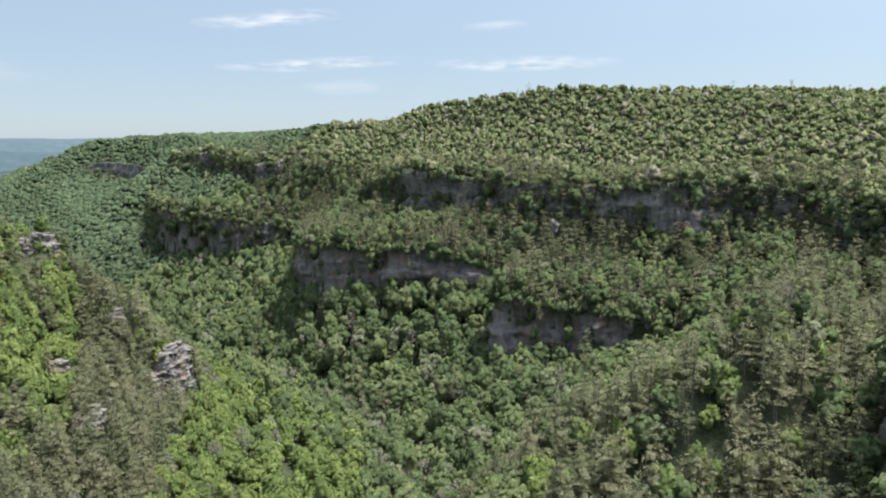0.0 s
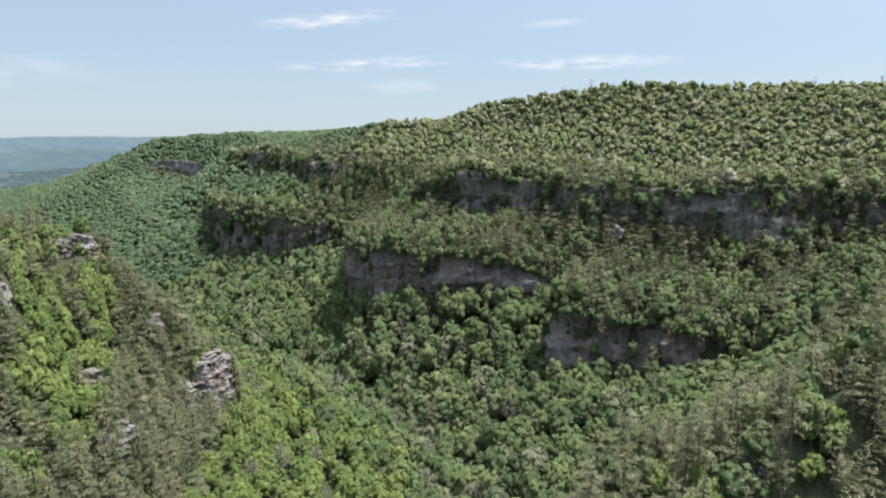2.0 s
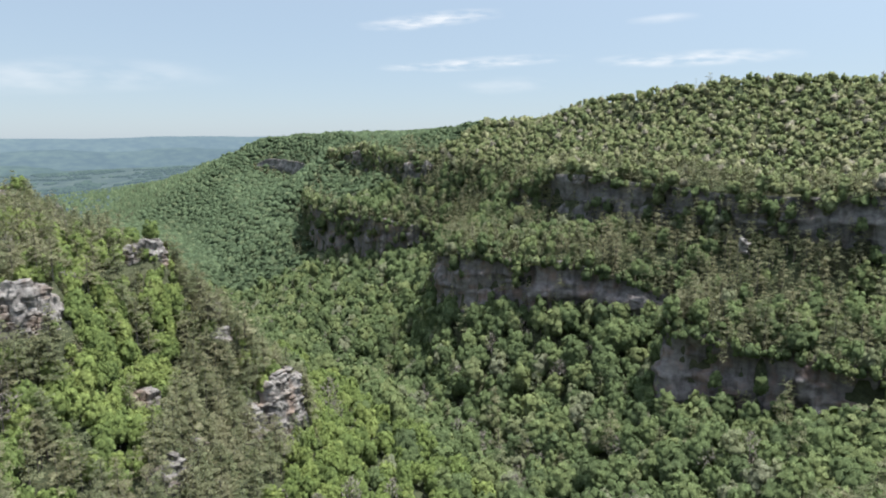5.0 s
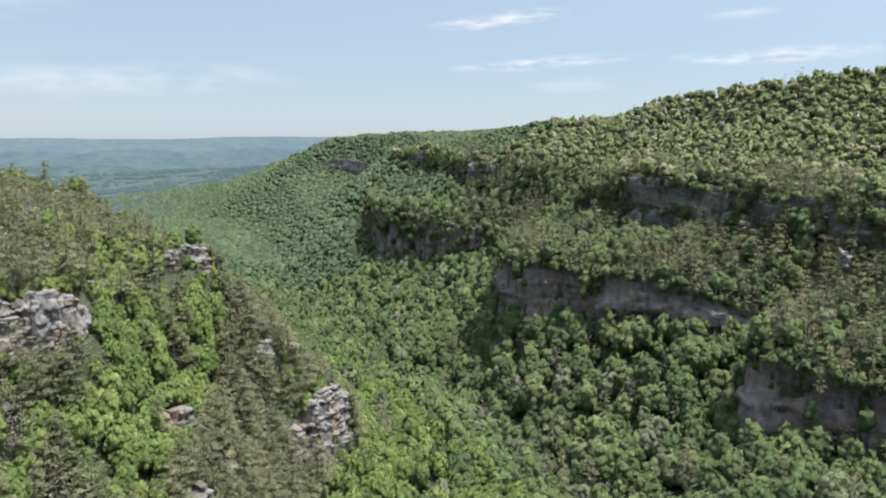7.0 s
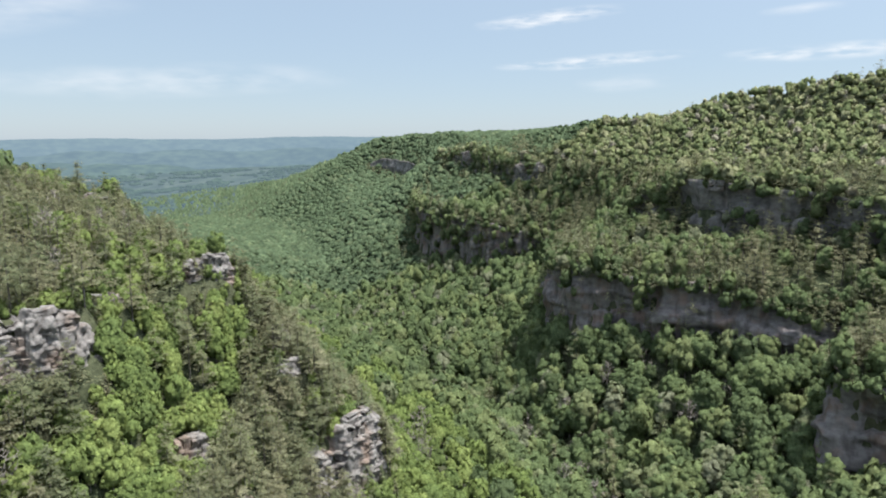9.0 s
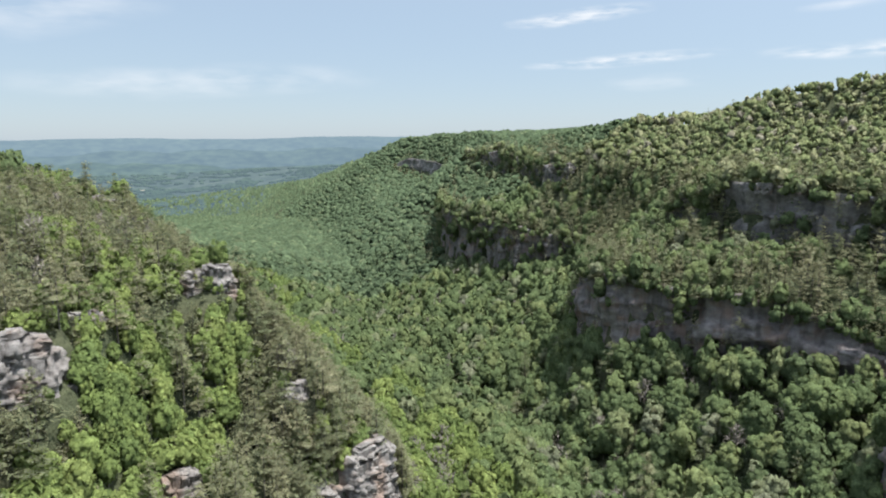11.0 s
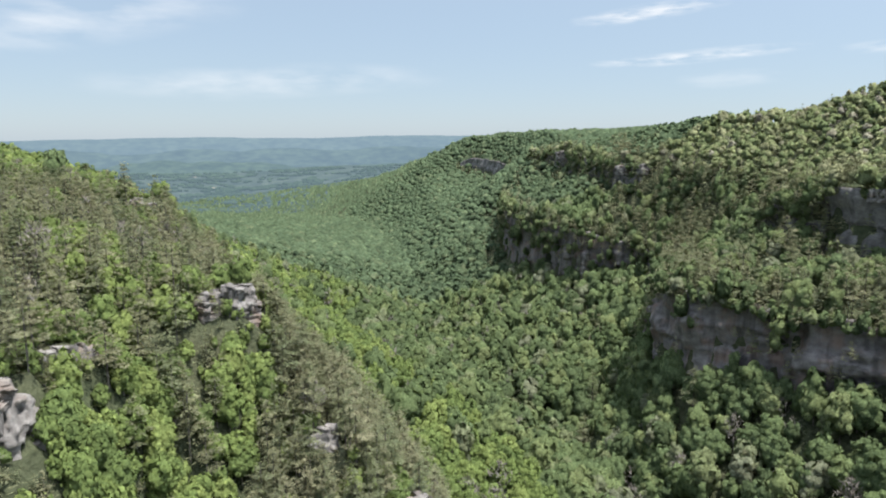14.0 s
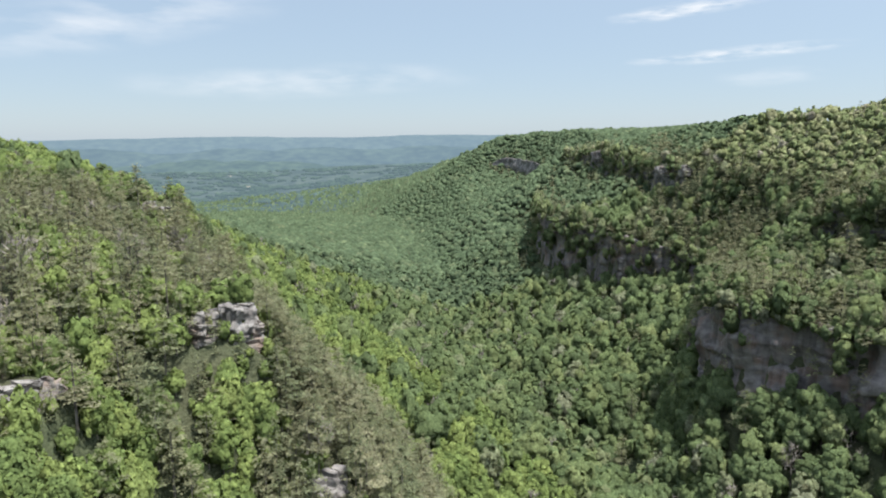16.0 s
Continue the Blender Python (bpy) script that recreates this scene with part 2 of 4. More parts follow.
# Slopes, benches and crests: x, y, height of the ground.
THALWEG = [(70, 60, 66), (20, 40, 66), (14, 90, 62), (42, 140, 58), (40, 172, 56), (34, 205, 55), (14, 250, 54), (-10, 290, 52), (-48, 350, 47), (-105, 480, 42), (-190, 700, 36),
           (-380, 1130, 8), (-640, 1440, -18), (-1000, 1690, -36), (-1500, 2000, -52)]
VALLEY_EAST = [(55, 196, 66), (42, 228, 67), (22, 250, 68), (-8, 355, 64), (-44, 470, 68), (-110, 640, 72), (-170, 800, 72), (-270, 1120, 80)]
BENCH = [(-46, 620, 119), (-10, 500, 118), (14, 445, 117), (32, 408, 114), (44, 360, 112), (46, 300, 111), (57, 264, 113), (78, 246, 112), (100, 222, 111), (112, 200, 104), (130, 196, 105), (140, 180, 104)]
CREST = [(20, 760, 153.5), (50, 560, 155.5), (62, 450, 157.5), (84, 416, 157.5), (100, 378, 166.5), (118, 350, 169.5), (150, 322, 173.5), (200, 298, 173.5), (262, 262, 171.5), (340, 210, 164), (460, 130, 147.5)]
RIB = [(63, 291, 121), (52, 301, 115), (39, 314, 109), (29, 326, 103)]
HILLSIDE = [(10, 560, 141), (34, 440, 140), (64, 350, 139), (92, 270, 137), (143, 242, 138), (190, 200, 141), (250, 120, 144)]
BEHIND = [(0, 1000, 156.5), (120, 700, 160.5), (240, 480, 157.5), (360, 400, 163.5), (620, 300, 153.5)]
FAR_RIM = [(-40, 740, 150), (-80, 900, 155), (-150, 1080, 152), (-222, 1240, 148), (-258, 1324, 146), (-323, 1402, 122), (-395, 1487, 101), (-483, 1564, 79), (-576, 1638, 55), (-717, 1743, 24), (-868, 1790, -4), (-1060, 1830, -24), (-1400, 2050, -44)]
SPUR_TOP = [(146, 136, 112), (104, 104, 117), (76, 86, 117), (58, 84, 109), (44, 88, 97)]
LEFT_RIM = [(-70, 40, 124), (-62, 100, 125), (-59, 140, 125), (-66, 162, 130.5), (-86, 196, 127), (-112, 226, 131), (-150, 262, 133.5), (-210, 300, 137.5), (-320, 380, 141.5)]
LEFT_TOP = [(-110, 60, 134), (-104, 140, 136.5), (-134, 205, 139), (-200, 240, 140.5), (-300, 300, 144.5), (-420, 340, 147.5)]
LEFT_MID = [(-44, 60, 108), (-40, 104, 108), (-36, 146, 103), (-33, 160, 105)]
LEFT_LOW = [(-14, 60, 84), (-16, 120, 86), (-8, 154, 79), (-4, 176, 73), (-26, 214, 77), (-60, 242, 83), (-128, 340, 83), (-152, 414, 68), (-220, 520, 62), (-330, 760, 48)]
LEFT_NOSE = [(-106, 222, 131), (-76, 200, 126), (-53, 180, 121.5), (-42, 188, 108), (-30, 185, 99), (-17, 175, 88), (-6, 166, 77)]
WEST_VALLEY = [(-470, 640, 50), (-600, 800, 30), (-760, 1000, 8), (-1000, 1400, -25)]
LEFT_BACK = [(-98, 262, 101), (-145, 305, 112), (-225, 355, 116), (-360, 480, 108)]
SPUR_SOUTH = [(56, 52, 108), (100, 44, 118), (160, 20, 122)]
HILL_MID = [(96, 340, 153), (114, 326, 155), (142, 298, 157), (188, 272, 161), (260, 200, 158), (340, 120, 150)]
PLAIN = [(-4600, 1200, -60), (-4600, 4600, -75), (-1400, 2500, -58), (-800, 4700, -75), (0, 3000, -40), (0, 4700, -75), (900, 4700, -75), (-2000, 1600, -55), (-1400, 1000, -20)]
RIM_EAST = [(700, 4600, -70), (300, 2500, 60), (200, 1600, 130), (2500, 2500, 100), (4600, 4600, 0), (4600, -400, 100), (1500, 200, 150), (800, -300, 140)]
SOUTH = [(-4600, -400, 100), (-1200, -300, 130), (-300, -200, 140), (-60, -200, 110), (20, -200, 80), (120, -150, 116), (300, -200, 136)]


SHOULDER = [(24, 172, 66), (16, 190, 67.5), (7.5, 206, 68), (-5, 225, 68.5), (-14, 239, 69), (-33, 263, 69.5), (-56, 294, 68), (-86, 328, 66), (-118, 368, 62)]
# Rock outcrops: x, y, middle height, width, height, depth, heading of the face, paleness
OUTCROPS = [(-19.2, 157.5, 98, 15.0, 12.5, 5, 60, 1), (-43.5, 163, 128.4, 7.0, 6.4, 4, 45, 1), (-48.5, 126, 126.8, 12.5, 9.0, 5, 50, 1), (-49, 140, 127.5, 5.5, 3.0, 3, 60, 1),
            (-27, 123, 101, 4.5, 7.0, 3, 70, 1), (-29, 159, 112, 4.0, 2.2, 3, 60, 1), (-106, 222, 134, 12.0, 4.6, 4, 45, 1), (-27, 105, 94, 5.0, 7.0, 4, 70, 1),
            (-36, 139, 107, 4.0, 3.5, 3, 60, 1), (-27, 135, 100, 4.5, 6.5, 3, 60, 1), (-48, 166, 126.5, 3.6, 3.4, 3, 60, 1),
            (-29.5, 593, 139, 8.0, 6.0, 5, 20, 1), (12, 462, 135, 6.0, 3.6, 4, 10, 1), (22, 446, 136, 5.0, 3.4, 4, 10, 1), (72, 277, 137, 4.0, 1.0, 2, -20, 1),
            (143, 194, 122, 3.2, 1.8, 2, -40, 1), (103, 212, 122, 1.8, 2.4, 2, -20, 1), (-5, 417, 89, 3.6, 14.0, 3, 0, 1), (131, 193, 109.5, 2.6, 1.6, 2, -40, 1)]


def spline(pts, step):
    """Points at about that step along a smooth line through pts."""
    p = np.array(pts, float)
    p = np.vstack([2 * p[0] - p[1], p, 2 * p[-1] - p[-2]])
    out = []
    for i in range(1, len(p) - 2):
        a, b, c, d = p[i - 1:i + 3]
        n = max(2, int(np.linalg.norm((c - b)[:2]) / step))
        t = (np.arange(n) / n)[:, None]
        out.append(0.5 * (2 * b + (c - a) * t + (2 * a - 5 * b + 4 * c - d) * t * t + (3 * b - a - 3 * c + d) * t ** 3))
    out.append(p[-2][None])
    return np.vstack(out)


def cliff_line(pts, step):
    """The cliff's edge with small bays and noses, and its uphill normals."""
    s = spline(pts, step)
    d = np.gradient(s[:, :2], axis=0)
    d /= np.linalg.norm(d, axis=1)[:, None] + 1e-9
    nrm = np.stack([-d[:, 1], d[:, 0]], 1)
    w = np.array([noise.noise((x * 0.045, y * 0.045, 3.1)) * 2.2 + noise.noise((x * 0.13, y * 0.13, 8.1)) * 1.6 for x, y in s[:, :2]])
    s[:, 3] += [noise.noise((x * 0.06, y * 0.06, 12.1)) * 1.3 for x, y in s[:, :2]]
    s[:, :2] += nrm * w[:, None]
    return s, nrm


CLIFFS = (LOWER_CLIFF, UPPER_CLIFF, SPUR_CLIFF, SPUR_LEDGE, FAR_CLIFF, RIM_CLIFF)
EDGE = [cliff_line(c, 1.5) for c in CLIFFS]


def axis(lo, a, b, hi, step, grow=1.07):
    xs = list(np.arange(a, b + 0.1, step))
    s = step
    while xs[-1] < hi:
        s *= grow
        xs.append(xs[-1] + s)
    s = step
    while xs[0] > lo:
        s *= grow
        xs.insert(0, xs[0] - s)
    return np.array(xs)


GX = axis(-4700, -190, 250, 4700, 3.0)
GY = axis(-700, -20, 480, 4850, 3.0)


def solve_ground():
    """Heights that hold the lines above and run as evenly as they can between them."""
    nx, ny = len(GX), len(GY)
    total, count = np.zeros((ny, nx)), np.zeros((ny, nx))

    def put(x, y, z, weight=1.0):
        i, j = np.abs(GX[None] - x[:, None]).argmin(1), np.abs(GY[None] - y[:, None]).argmin(1)
        np.add.at(total, (j, i), z * weight)
        np.add.at(count, (j, i), weight)

    for line in (THALWEG, VALLEY_EAST, BENCH, RIB, CREST, HILLSIDE, BEHIND, FAR_RIM, SPUR_TOP, LEFT_RIM, LEFT_TOP, LEFT_MID, LEFT_LOW, SHOULDER, LEFT_NOSE, LEFT_BACK, WEST_VALLEY, SPUR_SOUTH, HILL_MID, PLAIN, RIM_EAST, SOUTH):
        s = spline(line, 4.0) if line not in (PLAIN, RIM_EAST) else np.array(line, float)
        put(s[:, 0], s[:, 1], s[:, 2], 0.02)
    for s, nrm in EDGE:
        put(s[:, 0] - nrm[:, 0] * 1.2, s[:, 1] - nrm[:, 1] * 1.2, s[:, 2])
        put(s[:, 0] + nrm[:, 0] * 3.6, s[:, 1] + nrm[:, 1] * 3.6, s[:, 3])
    for x, y, z, w, h, d, a, p in OUTCROPS:
        if x < 0 and y < 300:
            n = np.array([math.sin(radians(a)), -math.cos(radians(a))])
            u = np.linspace(-0.5, 0.5, 7)[:, None] * w * np.array([-n[1], n[0]])
            c = np.array([x, y])
            for k, zz in ((2.2, z - h / 2), (-2.2, z + h * 0.2)):
                q = c + n * k + u
                put(q[:, 0], q[:, 1], np.full(7, zz), 0.5)
    fixed = count > 0
    val = np.where(fixed, total / np.maximum(count, 1e-9), 0)
    # first guess: weighted by distance from a thinned set of the fixed nodes
    jj, ii = np.nonzero(fixed)
    pick = rng.choice(len(jj), min(700, len(jj)), replace=False)
    px, py, pz = GX[ii[pick]], GY[jj[pick]], val[jj[pick], ii[pick]]
    z = np.zeros((ny, nx))
    for j in range(ny):
        w = 1 / ((GX[:, None] - px) ** 2 + (GY[j] - py) ** 2 + 4) ** 1.5
        z[j] = (w @ pz) / w.sum(1)
    z[fixed] = val[fixed]
    hx, hy = np.diff(GX), np.diff(GY)
    wl, wr = np.zeros(nx), np.zeros(nx)
    wl[1:], wr[:-1] = 1 / hx, 1 / hx
    span = np.gradient(GX)
    wl, wr = wl / span, wr / span
    wd, wu = np.zeros(ny), np.zeros(ny)
    wd[1:], wu[:-1] = 1 / hy, 1 / hy
    span = np.gradient(GY)
    wd, wu = (wd / span)[:, None], (wu / span)[:, None]
    free = ~fixed
    den = wl + wr + wd + wu
    for _ in range(1500):
        p = np.pad(z, 1, mode="edge")
        q = (p[1:-1, :-2] * wl + p[1:-1, 2:] * wr + p[:-2, 1:-1] * wd + p[2:, 1:-1] * wu) / den
        z = np.where(free, q, z)
    return z


GZ = solve_ground()
for j, y in enumerate(GY):      # small swells and hollows
    for i, x in enumerate(GX):
        far = max(abs(x), y) > 1500
        GZ[j, i] += noise.noise((x * 0.02, y * 0.02, 0.5)) * 1.6 + (noise.noise((x * 0.0016, y * 0.0016, 5.5)) * 5 - 6 if far else 0)


def ground_z(x, y):
    x, y = np.asarray(x, float), np.asarray(y, float)
    i = np.clip(np.searchsorted(GX, x) - 1, 0, len(GX) - 2)
    j = np.clip(np.searchsorted(GY, y) - 1, 0, len(GY) - 2)
    u, v = (x - GX[i]) / (GX[i + 1] - GX[i]), (y - GY[j]) / (GY[j + 1] - GY[j])
    return GZ[j, i] * (1 - u) * (1 - v) + GZ[j, i + 1] * u * (1 - v) + GZ[j + 1, i] * (1 - u) * v + GZ[j + 1, i + 1] * u * v


def quick_mesh(name, verts, quads, mat, smooth=False, tint=None):
    """A mesh from arrays: vertices (n, 3) and faces (m, k)."""
    me = bpy.data.meshes.new(name)
    m, k = quads.shape
    me.vertices.add(len(verts))
    me.vertices.foreach_set("co", np.ascontiguousarray(verts, np.float32).ravel())
    me.loops.add(m * k)
    me.loops.foreach_set("vertex_index", quads.astype(np.int32).ravel())
    me.polygons.add(m)
    me.polygons.foreach_set("loop_start", (np.arange(m) * k).astype(np.int32))
    if smooth:
        me.polygons.foreach_set("use_smooth", np.ones(m, bool))
    if tint is not None:
        me.attributes.new("tint", "FLOAT", "POINT").data.foreach_set("value", np.ascontiguousarray(tint, np.float32))
    me.update(calc_edges=True)
    me.materials.append(mat)
    return me


def grid_faces(rows, cols):
    a = (np.arange(rows - 1)[:, None] * cols + np.arange(cols - 1)[None]).ravel()
    return np.stack([a, a + 1, a + 1 + cols, a + cols], 1)


def build_ground():
    xx, yy = np.meshgrid(GX, GY)
    v = np.stack([xx.ravel(), yy.ravel(), GZ.ravel()], 1)
    ob = new("ground", quick_mesh("ground", v, grid_faces(len(GY), len(GX)), GROUND, True))
    # ground faces past 1600 m carry the farmland's bluish haze glow too
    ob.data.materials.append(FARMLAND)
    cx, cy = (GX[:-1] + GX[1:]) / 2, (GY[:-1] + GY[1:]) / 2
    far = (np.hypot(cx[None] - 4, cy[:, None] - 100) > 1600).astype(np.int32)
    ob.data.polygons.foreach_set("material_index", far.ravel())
    tagged(ob, "leaf-littered canyon slopes falling to a wide valley", "ground", kind="structure")


build_ground()


# ---------------------------------------------------------------- cliffs
def cliff(name, pts, step, label, bed=0.9, seed=0, mat=ROCK):
    """A band of layered sandstone: beds and blocks that stand out or fall back, joints, a broken brow."""
    s, nrm = cliff_line(pts, step)
    along = np.concatenate([[0], np.cumsum(np.hypot(*np.diff(s[:, :2], axis=0).T))])
    tall = (s[:, 3] - s[:, 2]).max() + 4.0
    rows = int(tall / bed) + 1
    r = np.random.default_rng(seed)
    beds = r.random(rows) ** 2 * 0.8
    v = []
    for k in range(rows + 1):
        t = min(k / (rows - 1), 1.0)
        z = (s[:, 2] - 3.0) * (1 - t) + (s[:, 3] + 0.3) * t
        out = np.empty(len(s))
        for i in range(len(s)):
            x, y = s[i, 0], s[i, 1]
            big = noise.noise((x * 0.045, y * 0.045, z[i] * 0.12 + seed))
            n1 = noise.noise((x * 0.12, y * 0.12, z[i] * 0.1 + seed))
            block = 1.2 * noise.cell((along[i] / 5.3 + k // 9 * 0.37, k // 9 + 0.5, seed + 0.5)) + 0.6 * noise.cell((along[i] / 2.2 + k // 4 * 0.3, k // 4 + 0.5, seed + 7.5))
            joint = noise.noise((x * 0.25, y * 0.25, seed + 9.0))
            step_back = 1.6 if t > 0.62 + 0.25 * n1 else 0.0
            out[i] = 1.9 + big * 1.6 + n1 * 1.6 + (block - 0.75) * 1.0 - beds[min(k, rows - 1)] * 0.22 - (1.4 if joint > 0.4 else 0.0) - step_back
        if k == rows:
            out -= 1.2
            z = z - 3.0
        v.append(np.stack([s[:, 0] - nrm[:, 0] * out, s[:, 1] - nrm[:, 1] * out, z], 1))
    ob = new(name, quick_mesh(name, np.vstack(v), grid_faces(rows + 1, len(s)), mat))
    return tagged(ob, label, "cliff", kind="structure")


cliff("cliff", LOWER_CLIFF, 1.2, "tall shaded band of reddish-grey layered sandstone above the valley woods", seed=1)
cliff("cliff", UPPER_CLIFF, 1.4, "long grey layered sandstone rim cliff below the wooded hilltop", seed=2, mat=GREY_ROCK)
cliff("cliff", RIM_CLIFF, 1.6, "grey sandstone rim with pale ledges on the far promontory", seed=6, mat=GREY_ROCK)
cliff("cliff", SPUR_CLIFF, 1.2, "dark sandstone wall under the wooded spur", seed=3)
cliff("cliff", SPUR_LEDGE, 1.0, "shaded grey rock ledge among trees on the spur", seed=4, mat=GREY_ROCK)
cliff("cliff", FAR_CLIFF, 3.0, "distant blue-grey cliff band near the plateau's end", bed=1.6, seed=5, mat=GREY_ROCK)

# ---------------------------------------------------------------- tree shapes, one unit = a crown's radius or the tree's height
def sprays_at(centre, normal, size, aspect, r, along=None):
    """Small three-cornered leaf sprays: centre (n, 3), facing normal, half-length size."""
    n = len(centre)
    normal = normal / (np.linalg.norm(normal, axis=1)[:, None] + 1e-9)
    a = r.normal(size=(n, 3)) if along is None else along
    u = a - normal * (a * normal).sum(1)[:, None]
    u /= np.linalg.norm(u, axis=1)[:, None] + 1e-9
    w = np.cross(normal, u)
    s = (size * (0.7 + 0.6 * r.random(n)))[:, None]
    k = aspect * (0.7 + 0.6 * r.random(n))[:, None]
    return np.stack([centre + u * s * 1.1, centre - u * s * 0.6 + w * s * k, centre - u * s * 0.5 - w * s * k], 1)


def crown_points(count, seed, lean=0.0):
    """Places and outward ways over a heap of uneven lobes; radius about 1, from z = -1 to 1, fuller above."""
    r = np.random.default_rng(seed)
    k = 15
    th = np.arange(k) * 2.4 + r.random() * 6 + r.normal(0, 0.3, k)
    lz = np.linspace(-0.55, 0.7, k) + r.normal(0, 0.1, k)
    rad = 0.66 * np.sqrt(np.clip(1 - ((lz + 0.12) / 0.95) ** 2, 0.02, 1)) * (0.7 + 0.42 * r.random(k))
    lobes = np.stack([np.cos(th) * rad, np.sin(th) * rad, lz], 1)
    lobes[:, 0] += lean * lz
    lr = 0.3 + 0.16 * r.random(k)
    m = count * 8 + 20
    which = r.choice(k, m, p=lr ** 2 / (lr ** 2).sum())
    d = r.normal(size=(m, 3))
    d /= np.linalg.norm(d, axis=1)[:, None]
    p = lobes[which] + d * (lr[which] * (0.9 + 0.16 * r.random(m)))[:, None]
    gap = np.linalg.norm(p[:, None] - lobes[None], axis=2) / lr[None]
    gap[np.arange(m), which] = 9
    keep = (gap.min(1) > 0.8) & (d[:, 2] > -0.5 + 0.3 * r.random(m)) & (np.hypot(p[:, 0], p[:, 1]) > 0.2 * (0.6 - p[:, 2]))
    p, d = p[keep], d[keep]
    # spread the places: drop those that crowd an earlier one
    near, taken = 1.35 / math.sqrt(max(count, 1)), []
    for q in range(len(p)):
        if all((p[q] - p[t]) @ (p[q] - p[t]) > near * near for t in taken[-400:]):
            taken.append(q)
        if len(taken) == count:
            break
    return p[taken], d[taken] * 0.7 + 0.4 * p[taken] / np.linalg.norm(p[taken], axis=1)[:, None], r


def broadleaf_crown(count, size, seed, lean=0.0):
    """Single leaf sprays, turned every way, that roughen the crown's outline."""
    p, d, r = crown_points(count, seed, lean)
    return sprays_at(p * 1.03, d + r.normal(0, 0.45, p.shape) + np.array([0, 0, 0.3]), size, 0.85, r)


def pine_crown(levels, arms, sprays, size, seed):
    """Thin whorls of nearly level, drooping boughs; height 1, crown from z = 0.3 up."""
    r = np.random.default_rng(seed)
    c, nrm, al = [], [], []
    for i in range(levels):
        f = min(max((i + 0.5 + 0.3 * r.normal()) / levels, 0.02), 0.97)
        z = 0.3 + 0.68 * f
        reach = 0.29 * (1 - f) ** 0.7 * (0.75 + 0.5 * r.random()) + 0.025
        n = max(3, int(arms * (1.1 - 0.5 * f)))
        for a in np.arange(n) * 6.283 / n + r.random() * 6:
            a += r.normal(0, 0.25)
            ln = reach * (0.6 + 0.7 * r.random())
            d = np.array([math.cos(a), math.sin(a), 0.0])
            rise = r.normal(0.08, 0.1)
            for k in range(sprays):
                t = (k + 0.6) / sprays
                c.append(d * ln * t + np.array([0, 0, z + rise * ln * t + 0.02 * t]) + r.normal(0, 0.010 + 0.012 * t, 3))
                nrm.append(np.array([0, 0, 1.0]) + d * 0.3 + r.normal(0, 0.38, 3))
                al.append(d + r.normal(0, 0.45, 3))
    c, nrm, al = np.array(c), np.array(nrm), np.array(al)
    return sprays_at(c, nrm, size, 0.42, r, al)


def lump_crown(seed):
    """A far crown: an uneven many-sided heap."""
    r = np.random.default_rng(seed)
    bm = bmesh.new()
    bmesh.ops.create_icosphere(bm, subdivisions=1, radius=1.0)
    for v in bm.verts:
        v.co *= 0.8 + 0.4 * r.random()
    co, faces = np.array([v.co[:] for v in bm.verts]), np.array([[v.index for v in f.verts] for f in bm.faces])
    bm.free()
    return co, faces


def pine_core(boughs, seed):
    """Flat, ragged, drooping pads of needles set round the stem, wide below and narrow above; height 1."""
    r = np.random.default_rng(seed)
    rim = np.arange(7) * 6.2832 / 7
    fan = np.stack([np.zeros(7, int), 1 + np.arange(7), 1 + (np.arange(7) + 1) % 7], 1)
    vs, fs = [], []
    for k in range(boughs):
        f = (k + 0.5) / boughs
        reach = 0.2 * (1 - f) ** 0.65 + 0.02
        a, ring, wide = k * 2.4 + r.normal(0, 0.4), reach * (0.35 + 0.55 * r.random()), reach * (0.45 + 0.3 * r.random())
        c = np.array([math.cos(a) * ring, math.sin(a) * ring, 0.36 + 0.6 * f + r.normal(0, 0.02)])
        w = wide * (0.55 + 0.8 * r.random(7))
        co = np.vstack([[[0, 0, 0.02]], np.stack([np.cos(rim) * w, np.sin(rim) * w, -0.25 * w + r.normal(0, 0.008, 7)], 1)])
        vs.append(co + c)
        fs.append(fan + 8 * k)
    return np.vstack(vs), np.vstack(fs)


